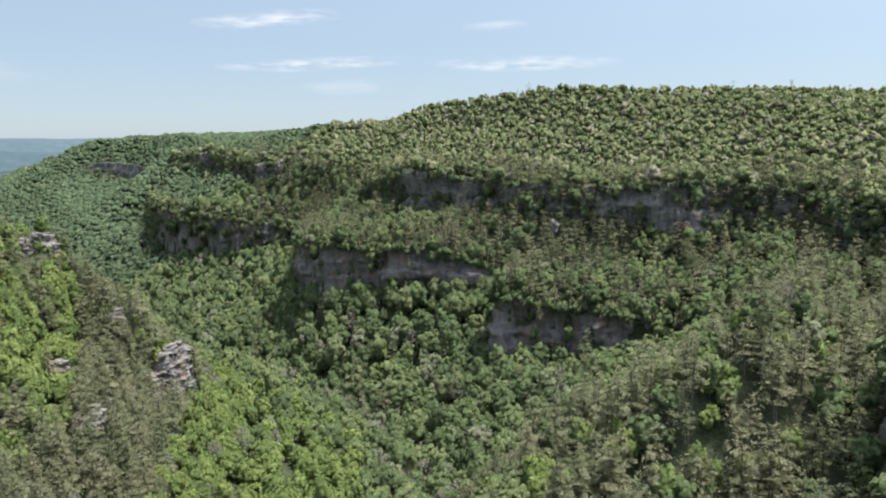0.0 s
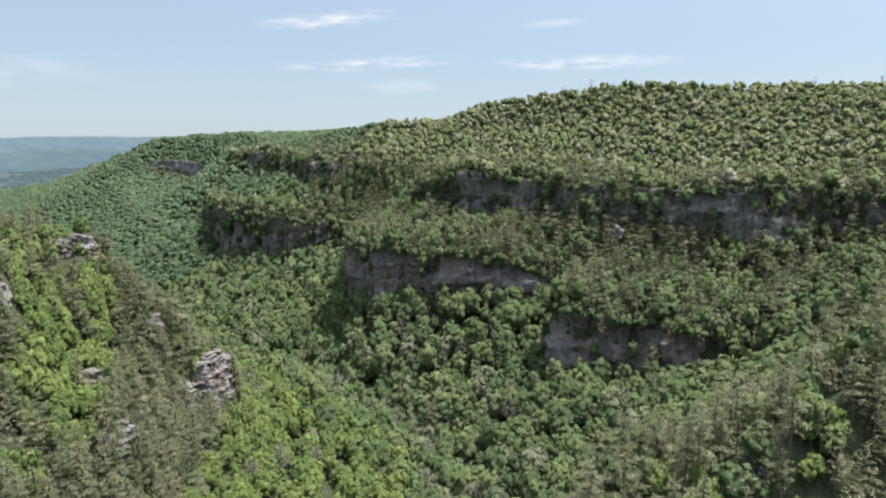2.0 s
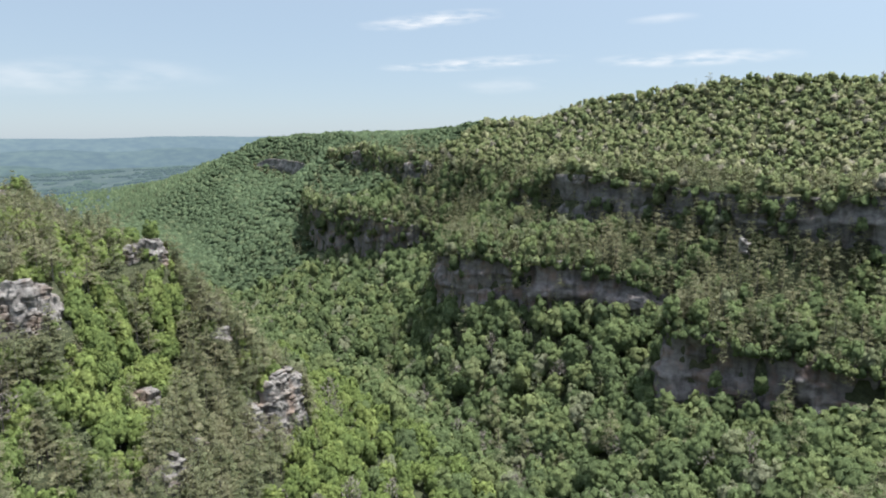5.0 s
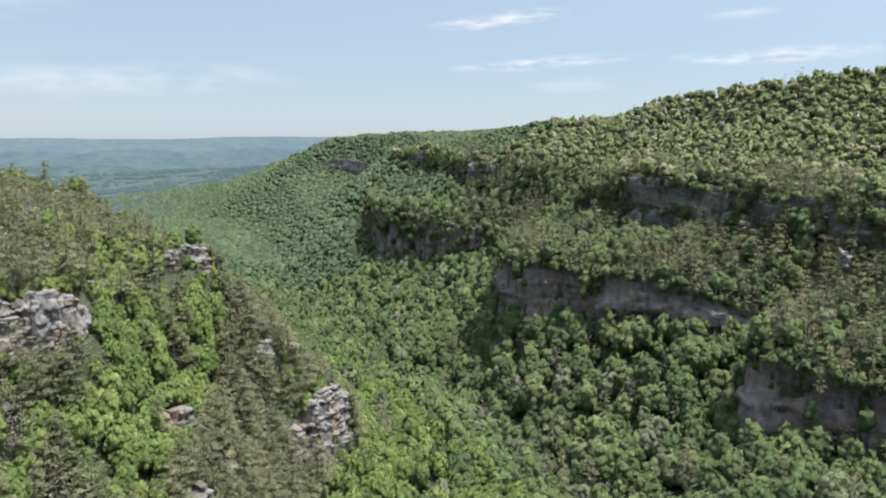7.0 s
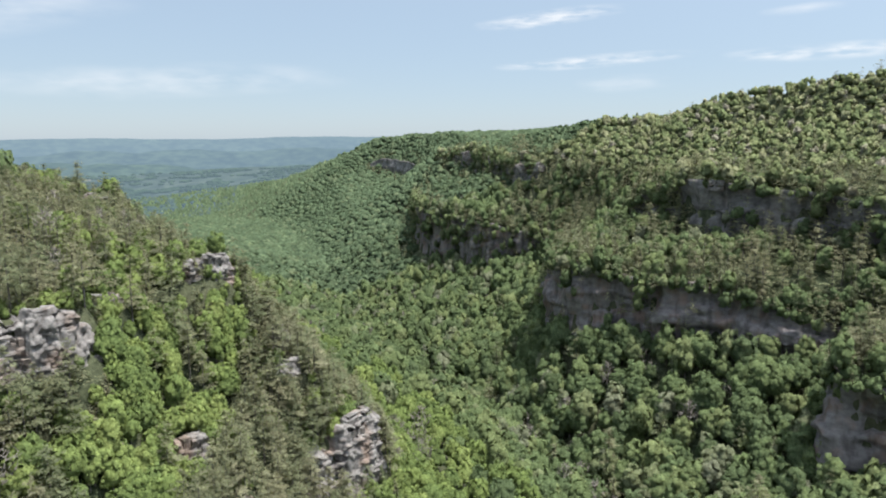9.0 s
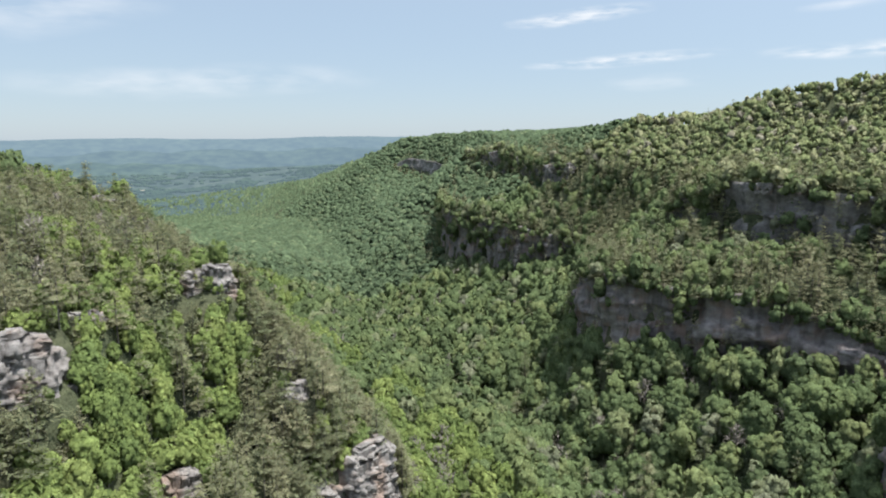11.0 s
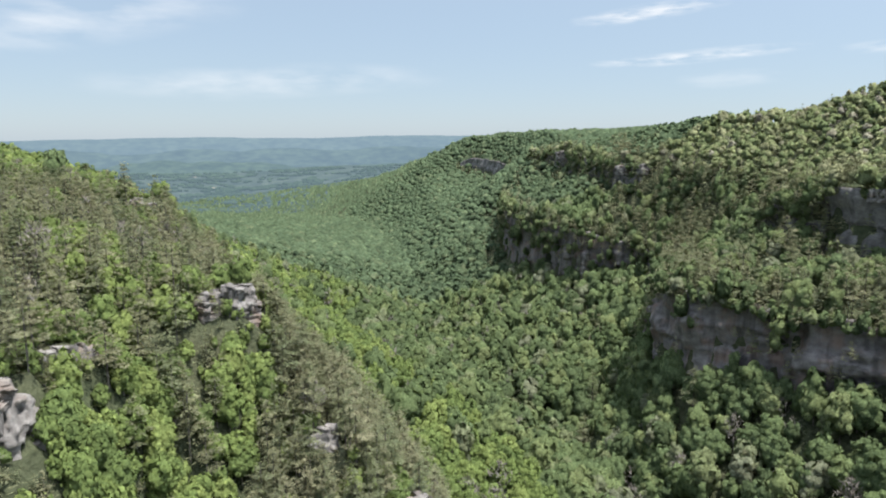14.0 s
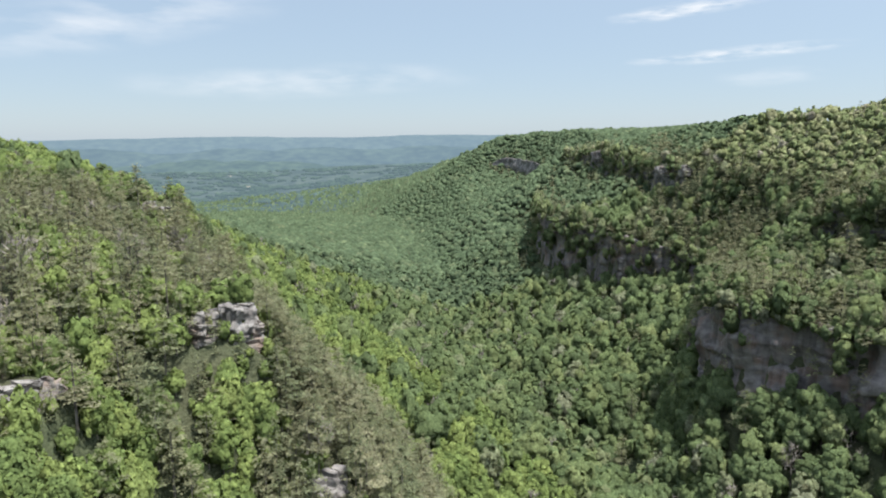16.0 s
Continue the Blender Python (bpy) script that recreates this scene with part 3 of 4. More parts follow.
def leaf_core(clumps, size, seed, lean=0.0):
    """The mass of leaves of a broad crown: ragged, domed clumps that overlap over a closed, lumpy heart."""
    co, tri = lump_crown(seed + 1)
    if clumps < 0:      # very far: a low uneven dome
        g = np.random.default_rng(seed)
        a = np.arange(6) * 1.0472
        w = 0.45 + 0.3 * g.random(6)
        rim = np.stack([np.cos(a) * w, np.sin(a) * w, -0.9 + 0.5 * g.random(6)], 1)
        return np.vstack([[[0.25 * g.normal(), 0.25 * g.normal(), 1.0]], rim]), np.stack([np.zeros(6, int), 1 + np.arange(6), 1 + (np.arange(6) + 1) % 6], 1)
    if not clumps:
        return co * 0.95, tri
    p, d, r = crown_points(clumps, seed, lean)
    n = len(p)
    d = d + r.normal(0, 0.2, d.shape)
    d /= np.linalg.norm(d, axis=1)[:, None]
    u = np.cross(d, r.normal(size=(n, 3)))
    u /= np.linalg.norm(u, axis=1)[:, None]
    w = np.cross(d, u)
    a = np.arange(5) * 6.2832 / 5
    s = size * (0.75 + 0.5 * r.random((n, 1, 1))) * (0.75 + 0.5 * r.random((n, 5, 1)))
    rim = p[:, None] + (u[:, None] * np.cos(a)[None, :, None] + w[:, None] * np.sin(a)[None, :, None]) * s - d[:, None] * s * 0.5
    v = np.concatenate([(p + d * size * 0.4)[:, None], rim], 1).reshape(-1, 3)
    fan = np.stack([np.zeros(5, int), 1 + np.arange(5), 1 + (np.arange(5) + 1) % 5], 1)
    f = (fan[None] + 6 * np.arange(n)[:, None, None]).reshape(-1, 3)
    return joined([(co * 0.8 + np.array([0, 0, -0.06]), tri), (v, f)])


def with_core(q, core):
    """Leaf sprays (n, 3, 3) and the mass inside them as one vertex and face list."""
    v = q.reshape(-1, 3)
    if core is None:
        return v, np.arange(len(v)).reshape(-1, 3)
    return np.vstack([core[0], v]), np.vstack([core[1], np.arange(len(v)).reshape(-1, 3) + len(core[0])])


def bare_crown(count, size, seed):
    """Fine upswept twigs of a leafless tree; height 1."""
    r = np.random.default_rng(seed)
    th, f = r.random(count) * 6.283, r.random(count)
    rad = 0.27 * np.sqrt(r.random(count)) * np.sin(np.clip(f * 2.6 + 0.35, 0, 3.0))
    c = np.stack([np.cos(th) * rad, np.sin(th) * rad, 0.35 + 0.63 * f], 1)
    al = np.stack([np.cos(th) * 0.6, np.sin(th) * 0.6, 0.9 + 0 * th], 1) + r.normal(0, 0.3, (count, 3))
    return sprays_at(c, r.normal(size=(count, 3)), size, 0.16, r, al)


def limb(p0, p1, r0, r1, sides=5):
    """A tapered round stick."""
    p0, p1 = np.array(p0, float), np.array(p1, float)
    d = (p1 - p0) / np.linalg.norm(p1 - p0)
    u = np.cross(d, [0.3, 0.9, 0.1])
    u /= np.linalg.norm(u)
    w = np.cross(d, u)
    a = np.arange(sides) * 6.2832 / sides
    ring = np.cos(a)[:, None] * u + np.sin(a)[:, None] * w
    v = np.vstack([p0 + ring * r0, p1 + ring * r1])
    i = np.arange(sides)
    return v, np.stack([i, (i + 1) % sides, (i + 1) % sides + sides, i + sides], 1)


def joined(parts):
    vs, fs, o = [], [], 0
    for v, f in parts:
        vs.append(v)
        fs.append(f + o)
        o += len(v)
    return np.vstack(vs), np.vstack(fs)


def trunk_mesh(name, height, top, width, limbs, reach, seed):
    """A slightly crooked trunk with limbs that fork out into the crown."""
    r = np.random.default_rng(seed)
    pts = [np.array([0, 0, -0.6])]
    for k in range(4):
        pts.append(np.array([r.normal(0, 0.03) * height, r.normal(0, 0.03) * height, top * height * (k + 1) / 4]))
    rad = np.linspace(width, width * 0.3, 5)
    parts = [limb(pts[i], pts[i + 1], rad[i], rad[i + 1], 7) for i in range(4)]
    for k in range(limbs):
        t = 0.42 + 0.55 * (k + 0.5) / limbs
        i = min(int(t * 4), 3)
        base = pts[i] + (pts[i + 1] - pts[i]) * (t * 4 - i)
        a = k * 2.4 + r.random()
        ln = reach * (0.55 + 0.4 * r.random())
        mid = base + np.array([math.cos(a) * ln * 0.5, math.sin(a) * ln * 0.5, ln * 0.35])
        end = base + np.array([math.cos(a + 0.2) * ln, math.sin(a + 0.2) * ln, ln * 0.6])
        parts += [limb(base, mid, width * 0.3, width * 0.18, 4), limb(mid, end, width * 0.18, width * 0.06, 4)]
    v, f = joined(parts)
    return quick_mesh(name, v, f, BARK, True)


def crown_mesh(name, q, core, scale, lift, mat):
    v, f = with_core(q, core)
    return quick_mesh(name, v * np.array(scale) + np.array([0, 0, lift]), f, mat, True)


# ---------------------------------------------------------------- where the trees stand
ALL_EDGE = np.vstack([s[:, :2] for s, n in EDGE])
CELL = {}
for ex, ey in ALL_EDGE:
    CELL.setdefault((int(ex // 12), int(ey // 12)), []).append((ex, ey))


def edge_distance(x, y):
    best = 9999.0
    i, j = int(x // 12), int(y // 12)
    for a in (i - 1, i, i + 1):
        for b in (j - 1, j, j + 1):
            for ex, ey in CELL.get((a, b), ()):
                best = min(best, (ex - x) ** 2 + (ey - y) ** 2)
    return math.sqrt(best)


def path_distance(x, y):
    return math.hypot(x - 4, y - min(max(y, 0.0), 96.0))


def near_rock(x, y):
    """True in front of or on a bare rock, so that no trunk stands in it."""
    for ox, oy, oz, w, h, d, a, p in OUTCROPS:
        n = (math.sin(radians(a)), -math.cos(radians(a)))
        dx, dy = x - ox, y - oy
        along, across = dx * n[0] + dy * n[1], dx * -n[1] + dy * n[0]
        if -1.5 < along < (4.6 if w > 6 else 3.2) and abs(across) < w * 0.6 and h > 2.0:
            return True
    return False


SHOULDER_X, SHOULDER_Y = [6] + [p[0] for p in SHOULDER], [60] + [p[1] for p in SHOULDER]


def stand(x, y, z, edge):
    """Which kind of tree grows here: leafy, bright, hill, pine, bare or far."""
    u = rng.random()
    n = noise.noise((x * 0.035, y * 0.035, 2.2))
    left = x < -8 - 0.12 * max(0, y - 170) and y < 232
    if left and z > 88:
        gully = abs((x + 40) - (y - 140) * -0.2 + n * 4) < 6.6 and 116 < y < 172
        if gully:
            return "bright" if u < 0.9 else "pine"
        if u < (0.84 if z < 120 else 0.66) + 0.7 * n:
            return "pine"
        return "bright" if u < 0.95 else "bare"
    if left:
        return "bright" if u < 0.93 else "bare"
    if y > 470:
        if edge < 14 and u < 0.5:
            return "pine"
        return "far"
    if z > 133 and x > 0:
        if edge < 16:
            return "pine" if u < 0.66 else "hill"
        return "hill" if u < 0.94 else ("bare" if u < 0.985 else "pine")
    if x > 28 and y < 128 and z > 84:
        return "pine" if u < 0.5 + 0.6 * n else ("bright" if u < 0.78 else ("leafy" if u < 0.95 else "bare"))
    if z > 97 and x > 0:
        return "pine" if u < (0.8 if edge < 13 else 0.46) + 0.9 * n else "leafy"
    if y < 470 and x < float(np.interp(y, SHOULDER_Y, SHOULDER_X)) + 3 and z > 58:
        return "bright" if u < 0.88 else ("leafy" if u < 0.97 else "bare")
    creek = y < 240 and abs(x - float(np.interp(y, (60, 90, 140, 172, 205, 250), (18, 14, 42, 40, 34, 14)))) < 9
    if creek and u < 0.26:
        return "bare"
    return "leafy" if u < 0.93 else ("bare" if u < 0.97 else "pine")


CREST_X, CREST_Y = [p[0] for p in CREST], [p[1] for p in CREST]


def visible_ground(x, y):
    a = math.degrees(math.atan2(x - 4, y + 25))
    b = math.degrees(math.atan2(x - 4, y - 100)) if y > 100 else 999
    if y < 60 and abs(x - 4) < 170:       # the canyon floor and sides under and behind the start
        return True
    if y < 8 or a > 62 or a < -62:
        return False
    if x > 120 and y > 380 + (x - 120) * -0.2:
        return False
    if x > 60 and y > float(np.interp(x, CREST_X, CREST_Y)) + 55:     # beyond the hill's crest
        return False
    if x > 90 and y > 470:
        return False
    if x > 30 and y > 900:
        return False
    return True


TREES = []      # x, y, z, kind, size, distance


def plant(x0, x1, y0, y1, step, size, keep):
    for gy in np.arange(y0, y1, step):
        for gx in np.arange(x0, x1, step):
            steep = math.hypot(float(ground_z(gx + 1.5, gy) - ground_z(gx - 1.5, gy)), float(ground_z(gx, gy + 1.5) - ground_z(gx, gy - 1.5))) / 3.0
            for _ in range(1 + min(3, int(max(0.0, steep - 0.6) * 1.3 + rng.random() * 0.5))):
                x, y = gx + (rng.random() - 0.5) * step * 1.25, gy + (rng.random() - 0.5) * step * 1.25
                if not visible_ground(x, y):
                    continue
                d = path_distance(x, y)
                if not keep(x, y, d):
                    continue
                e = edge_distance(x, y)
                if e < (2.4 if y < 800 else 7.0) or near_rock(x, y):
                    continue
                z = float(ground_z(x, y))
                if d < 30 and z > 100:
                    continue
                if math.hypot(x, y) < 1.5 * (137 - z) or y < 8:      # deep under the drone
                    d = max(d, 400.0)
                poor = 0.76 if z > 97 and x > 0 and y < 470 else 1.0
                kind = stand(x, y, z, e)
                if kind == "pine" and x > 0:
                    poor *= 1.35
                if kind == "pine" and x < 0:
                    poor = (1.35 if z < 120 else 1.2) if size < 0.6 else 0.85
                TREES.append((x, y, z, kind, size * poor * (0.66 + 0.62 * rng.random()), d))


def hilltop(x, y):
    return x > 0 and ground_z(x, y) > 133


def left_slope(x, y):
    return x < -4 - 0.12 * max(0, y - 170) and y < 236 and ground_z(x, y) > 80


plant(-140, 20, 30, 240, 2.4, 0.52, lambda x, y, d: d < 170 and left_slope(x, y))
plant(-140, 260, 8, 470, 3.8, 0.75, lambda x, y, d: d < 170 and not left_slope(x, y))
plant(-150, 160, -80, 8, 5.6, 1.05, lambda x, y, d: True)
plant(-140, -5, 8, 32, 3.0, 0.62, lambda x, y, d: left_slope(x, y))
plant(-300, 340, 8, 480, 4.2, 0.73, lambda x, y, d: 170 <= d < 330 and not hilltop(x, y))
plant(20, 340, 60, 480, 3.0, 0.53, lambda x, y, d: 150 <= d < 330 and hilltop(x, y))
plant(20, 260, 8, 470, 6.0, 0.78, lambda x, y, d: d < 330 and ground_z(x, y) > 84 and not hilltop(x, y))      # closes the gaps on spur, benches and hill
plant(-420, 340, 100, 700, 4.5, 0.72, lambda x, y, d: 330 <= d < 520)
plant(-760, 60, 300, 1300, 4.6, 0.72, lambda x, y, d: 520 <= d < 950)
plant(-1300, 60, 500, 2000, 6.2, 0.95, lambda x, y, d: 950 <= d < 1700)
plant(-1500, 0, 1300, 2500, 9.0, 1.3, lambda x, y, d: 1700 <= d < 2150)

# small growth along the brows and on the ledges of the cliffs
for which, (s, nrm) in enumerate(EDGE):
    for i in range(len(s)):
        x, y, foot, top = s[i]
        if y > 700:
            continue
        if which != 4:
            k = -2.6 + 2.5 * rng.random()
            px, py = x + nrm[i, 0] * k, y + nrm[i, 1] * k
            TREES.append((px, py, top - 1.6 * rng.random() - 1.6, "pine" if rng.random() < 0.3 else "leafy", 0.2 + 0.2 * rng.random(), path_distance(px, py)))
        if which == 0 and y < 300:      # low growth that hides the brow's ledge
            for _ in range(2):
                k = -1.8 + 3.0 * rng.random()
                px, py = x + nrm[i, 0] * k, y + nrm[i, 1] * k
                TREES.append((px, py, top - 1.2 - rng.random(), "pine" if rng.random() < 0.6 else "leafy", 0.22 + 0.16 * rng.random(), path_distance(px, py)))
        veil = noise.noise((x * 0.05, y * 0.05, 6.6 + which))
        k = -1.6 + 5.5 * rng.random()
        px, py = x + nrm[i, 0] * k, y + nrm[i, 1] * k
        TREES.append((px, py, top - 0.8, "pine" if rng.random() < 0.7 else ("hill" if which in (1, 5) else "leafy"), 0.34 + 0.4 * rng.random(), path_distance(px, py)))
        if rng.random() < (0.75 if which in (1, 5) else (0.45 if y > 350 else 0.2)) + 0.6 * veil:
            t = 0.25 + 0.6 * rng.random()
            px, py = x - nrm[i, 0] * 2.6, y - nrm[i, 1] * 2.6
            TREES.append((px, py, foot + t * (top - foot) - 2.0, "pine" if rng.random() < 0.7 else "leafy", 0.3 + 0.32 * rng.random(), path_distance(px, py)))

        # noses and recesses that are overgrown rather than bare
        bare_face = which in (1, 5) and (120 < x < 152 or 68 < x < 92 and y < 300 or -36 < x < -20 or 8 < x < 26)
        if which == 0 and (425 <= y <= 520 or 250 < y < 300):
            for _ in range(2):
                q, k = (0.4 if y > 400 else 0.62) + 0.5 * rng.random(), 0.8 + 2.8 * rng.random()
                if rng.random() < (0.7 if y > 400 else 0.08) + 0.7 * veil:
                    TREES.append((x - nrm[i, 0] * k, y - nrm[i, 1] * k, foot + q * (top - foot) - 2.5, "pine" if rng.random() < 0.65 else "leafy", 0.34 + 0.26 * rng.random(), path_distance(px, py)))
        if (which in (1, 5) and not bare_face) or (which == 0 and 300 < y < 425 and x > -8) or (which == 0 and y > 520):
            for _ in range(4 if which in (1, 5) else 3):
                q, k = 0.05 + 0.85 * rng.random(), 0.4 + 3.4 * rng.random()
                if rng.random() < 0.75 + 0.6 * veil:
                    TREES.append((x - nrm[i, 0] * k, y - nrm[i, 1] * k, foot + q * (top - foot) - 2.5, "pine" if rng.random() < 0.8 else "leafy", 0.34 + 0.3 * rng.random(), path_distance(px, py)))
for ox, oy, oz, w, h, dd, a, p in OUTCROPS:
    if ox < 0 and oy < 300:
        for _ in range(int(18 + w * 14)):
            k, c = (2.6 + 4.5 * rng.random() if rng.random() < 0.55 else -2.5 - 3.0 * rng.random()), (rng.random() - 0.5) * w * 1.5
            x, y = ox + math.sin(radians(a)) * k + math.cos(radians(a)) * c, oy - math.cos(radians(a)) * k + math.sin(radians(a)) * c
            TREES.append((x, y, float(ground_z(x, y)), "pine" if rng.random() < 0.6 else "bright", 0.13 + 0.17 * rng.random(), path_distance(x, y)))

def in_sight(trees):
    """Leaves out what the land hides all along the canyon."""
    a = np.array([t[:3] for t in trees]) + np.array([0, 0, 11.0])
    seen = a[:, 1] < 30
    for ey in (0.0, 24.0, 48.0, 72.0, 96.0):
        e = np.array([5.0, ey, 150.0])
        clear = np.ones(len(a), bool)
        for f in np.linspace(0.04, 0.97, 60):
            q = e + (a - e) * f
            clear &= ground_z(q[:, 0], q[:, 1]) < q[:, 2]
        seen |= clear
    return [t for t, s in zip(trees, seen) if s]


TREES = in_sight(TREES)

# height (m), crown radius (m) of a full-grown tree of each kind
BUILD = {"leafy": (12.0, 4.1), "bright": (9.0, 3.0), "hill": (11.5, 3.9), "far": (9.0, 4.7), "pine": (12.0, 3.2), "bare": (11.5, 3.2)}
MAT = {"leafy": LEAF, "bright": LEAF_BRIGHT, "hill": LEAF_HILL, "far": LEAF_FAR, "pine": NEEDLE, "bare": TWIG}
LABEL = {"leafy": ("broadleaf tree in fresh green leaf on the canyon slope", "tree"),
         "bright": ("bright yellow-green young broadleaf tree on the slope", "tree"),
         "hill": ("olive-green young broadleaf tree on the hilltop", "tree"),
         "pine": ("thin dull grey-green pine with drooping boughs", "pine"),
         "bare": ("bare grey leafless tree among green crowns", "tree")}

# ---------------------------------------------------------------- single trees close to the camera's way
near = sorted((t for t in TREES if t[5] < 190), key=lambda t: t[5])
leafy_near, pine_near = [t for t in near if t[3] != "pine"], [t for t in near if t[3] == "pine"]
single, PROTO = leafy_near[:290] + pine_near[:290], {}


def tree_thing(kind, variant):
    h, rad = BUILD[kind]
    root = new("pine_tree" if kind == "pine" else "broadleaf_tree")
    tagged(root, *LABEL[kind], group="single trees on the slopes")
    if kind == "pine":
        crown = crown_mesh("crown", pine_crown(13, 7, 5, 0.04, 50 + variant), pine_core(24, 60 + variant), (h * 0.95, h * 0.95, h), 0, NEEDLE)
        trunk = trunk_mesh("trunk", h, 0.97, 0.19, 7, 1.8, variant)
    elif kind == "bare":
        crown = crown_mesh("crown", bare_crown(500, 0.05, 70 + variant), None, (h, h, h), 0, TWIG)
        trunk = trunk_mesh("trunk", h, 0.8, 0.18, 9, 3.0, variant)
    else:
        crown = crown_mesh("crown", broadleaf_crown(200, 0.055, 10 * variant + 1, 0.1), leaf_core(110, 0.16, 10 * variant + 2, 0.1), (rad, rad, h * 0.36), h * 0.62, MAT[kind])
        trunk = trunk_mesh("trunk", h, 0.74, 0.22, 8, rad * 0.8, variant)
    for name, me in (("trunk", trunk), ("crown", crown)):
        new(name, me).parent = root
    return root


for x, y, z, kind, size, d in single:
    key = (kind, int(rng.integers(4)))
    at = pose(x, y, z - 0.2, 0, 0, rng.random() * 360)
    if key not in PROTO:
        PROTO[key] = tree_thing(*key)
        PROTO[key].matrix_basis = at @ Matrix.Diagonal((size, size, size * (0.9 + 0.25 * rng.random()), 1))
    else:
        ob = copy_thing(PROTO[key], at)
        ob.scale = (size, size, size * (0.9 + 0.25 * rng.random()))

# ---------------------------------------------------------------- the rest of the forest, joined by kind and nearness
chosen = set(id(t) for t in single)
# name, from, to, sprays and their size, pine boughs, twigs and their size, clumps of the leaf mass and their fineness
TIERS = [("near_wood", 0, 120, 40, 0.07, (9, 5, 4, 0.05, 15), 240, 0.06, (72, 0.22)), ("near_wood", 120, 215, 8, 0.085, (7, 4, 4, 0.062, 11), 140, 0.08, (42, 0.28)),
         ("wood", 215, 340, 0, 0.12, (5, 4, 3, 0.085, 8), 60, 0.11, (24, 0.36)), ("wood", 340, 520, 0, 0.17, (4, 3, 2, 0.12, 6), 30, 0.14, (11, 0.46)),
         ("distant_wood", 520, 950, 0, 0.3, (3, 3, 2, 0.15, 3), 24, 0.16, (0, 0.0)), ("distant_wood", 950, 1350, 0, 0.4, (3, 3, 2, 0.2, 3), 20, 0.18, (0, 0.0)), ("distant_wood", 1350, 9000, 0, 0.4, (3, 3, 2, 0.2, 3), 20, 0.18, (-1, 0.0))]


def detail(tree):
    """Distance for the choice of detail: smaller growth needs less."""
    d = tree[5] / min(1.0, tree[4] ** 0.9)
    return min(d, 515.0) if tree[5] < 515 else tree[5]


NAMES = {"leafy": "fresh green broadleaf forest covering the canyon floor and benches", "bright": "bright yellow-green woods on the sunlit slope",
         "hill": "olive and pale green woods on the rounded hilltop", "far": "forest down the valley, haze tinted into its green leaves", "pine": "dull grey-green pines along the cliffs",
         "bare": "scattered bare grey trees in the forest"}

for name, lo, hi, n_leaf, s_leaf, pine_n, n_bare, s_bare, fine in TIERS:
    for kind in BUILD:
        group = [t for t in TREES if lo <= detail(t) < hi and t[3] == kind and id(t) not in chosen]
        if not group:
            continue
        h, rad = BUILD[kind]
        protos = []
        for v in range(6):
            if kind == "pine":
                v_one, f_one = with_core(pine_crown(*pine_n[:4], 200 + v), pine_core(pine_n[4], 240 + v))
                v_one = v_one * np.array([h * 0.95, h * 0.95, h])
            elif kind == "bare":
                v_one, f_one = with_core(bare_crown(n_bare, s_bare, 300 + v) * h, None)
            else:
                q = broadleaf_crown(n_leaf, s_leaf, 400 + v, 0.1) if n_leaf else np.zeros((0, 3, 3))
                v_one, f_one = with_core(q, leaf_core(*fine, 500 + v, 0.1))
                tall_part, lift = {"far": (0.42, 0.36), "hill": (0.34, 0.56)}.get(kind, (0.42, 0.54))     # far crowns close down to the ground
                v_one = v_one * np.array([rad, rad, h * tall_part]) + np.array([0, 0, h * lift])
            protos.append((v_one, f_one))
        tv, tf = limb((0, 0, -0.6), (0, 0, h * 0.8), 0.2, 0.07, 4)
        vs, tint, fs, base = [], [], [], 0
        a = np.array([t[:3] for t in group])
        sz = np.array([t[4] for t in group])
        pick, turn, shade, tall = rng.integers(0, 6, len(group)), rng.random(len(group)) * 6.283, rng.random(len(group)), 0.84 + 0.34 * rng.random(len(group))
        wide = 0.82 + 0.36 * rng.random(len(group))
        for v in range(6):
            k = np.nonzero(pick == v)[0]
            if not len(k):
                continue
            p = protos[v][0][None] * (sz[k, None] * np.stack([wide[k], 2 - wide[k], 1 + 0 * wide[k]], 1))[:, None]
            c, s = np.cos(turn[k])[:, None], np.sin(turn[k])[:, None]
            vs.append(np.stack([p[..., 0] * c - p[..., 1] * s + a[k, 0:1], p[..., 0] * s + p[..., 1] * c + a[k, 1:2], p[..., 2] * tall[k, None] + a[k, 2:3] - 0.2], 2).reshape(-1, 3))
            tint.append(np.repeat(shade[k], p.shape[1]))
            fs.append((protos[v][1][None] + (np.arange(len(k)) * p.shape[1])[:, None, None]).reshape(-1, 3) + base)
            base += len(k) * p.shape[1]
        vs, tint = np.vstack(vs), np.concatenate(tint)
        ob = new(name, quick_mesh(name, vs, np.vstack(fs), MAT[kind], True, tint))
        tagged(ob, NAMES[kind], "forest", kind="stuff")
        if lo < 200:
            tv2 = tv[None] * sz[:, None, None] + a[:, None]
            tf2 = tf[None] + (np.arange(len(group)) * len(tv))[:, None, None]
            tob = new("tree_trunks", quick_mesh("tree_trunks", tv2.reshape(-1, 3), tf2.reshape(-1, 4), BARK, True))
            tob.parent = ob
            tagged(tob, kind="stuff")

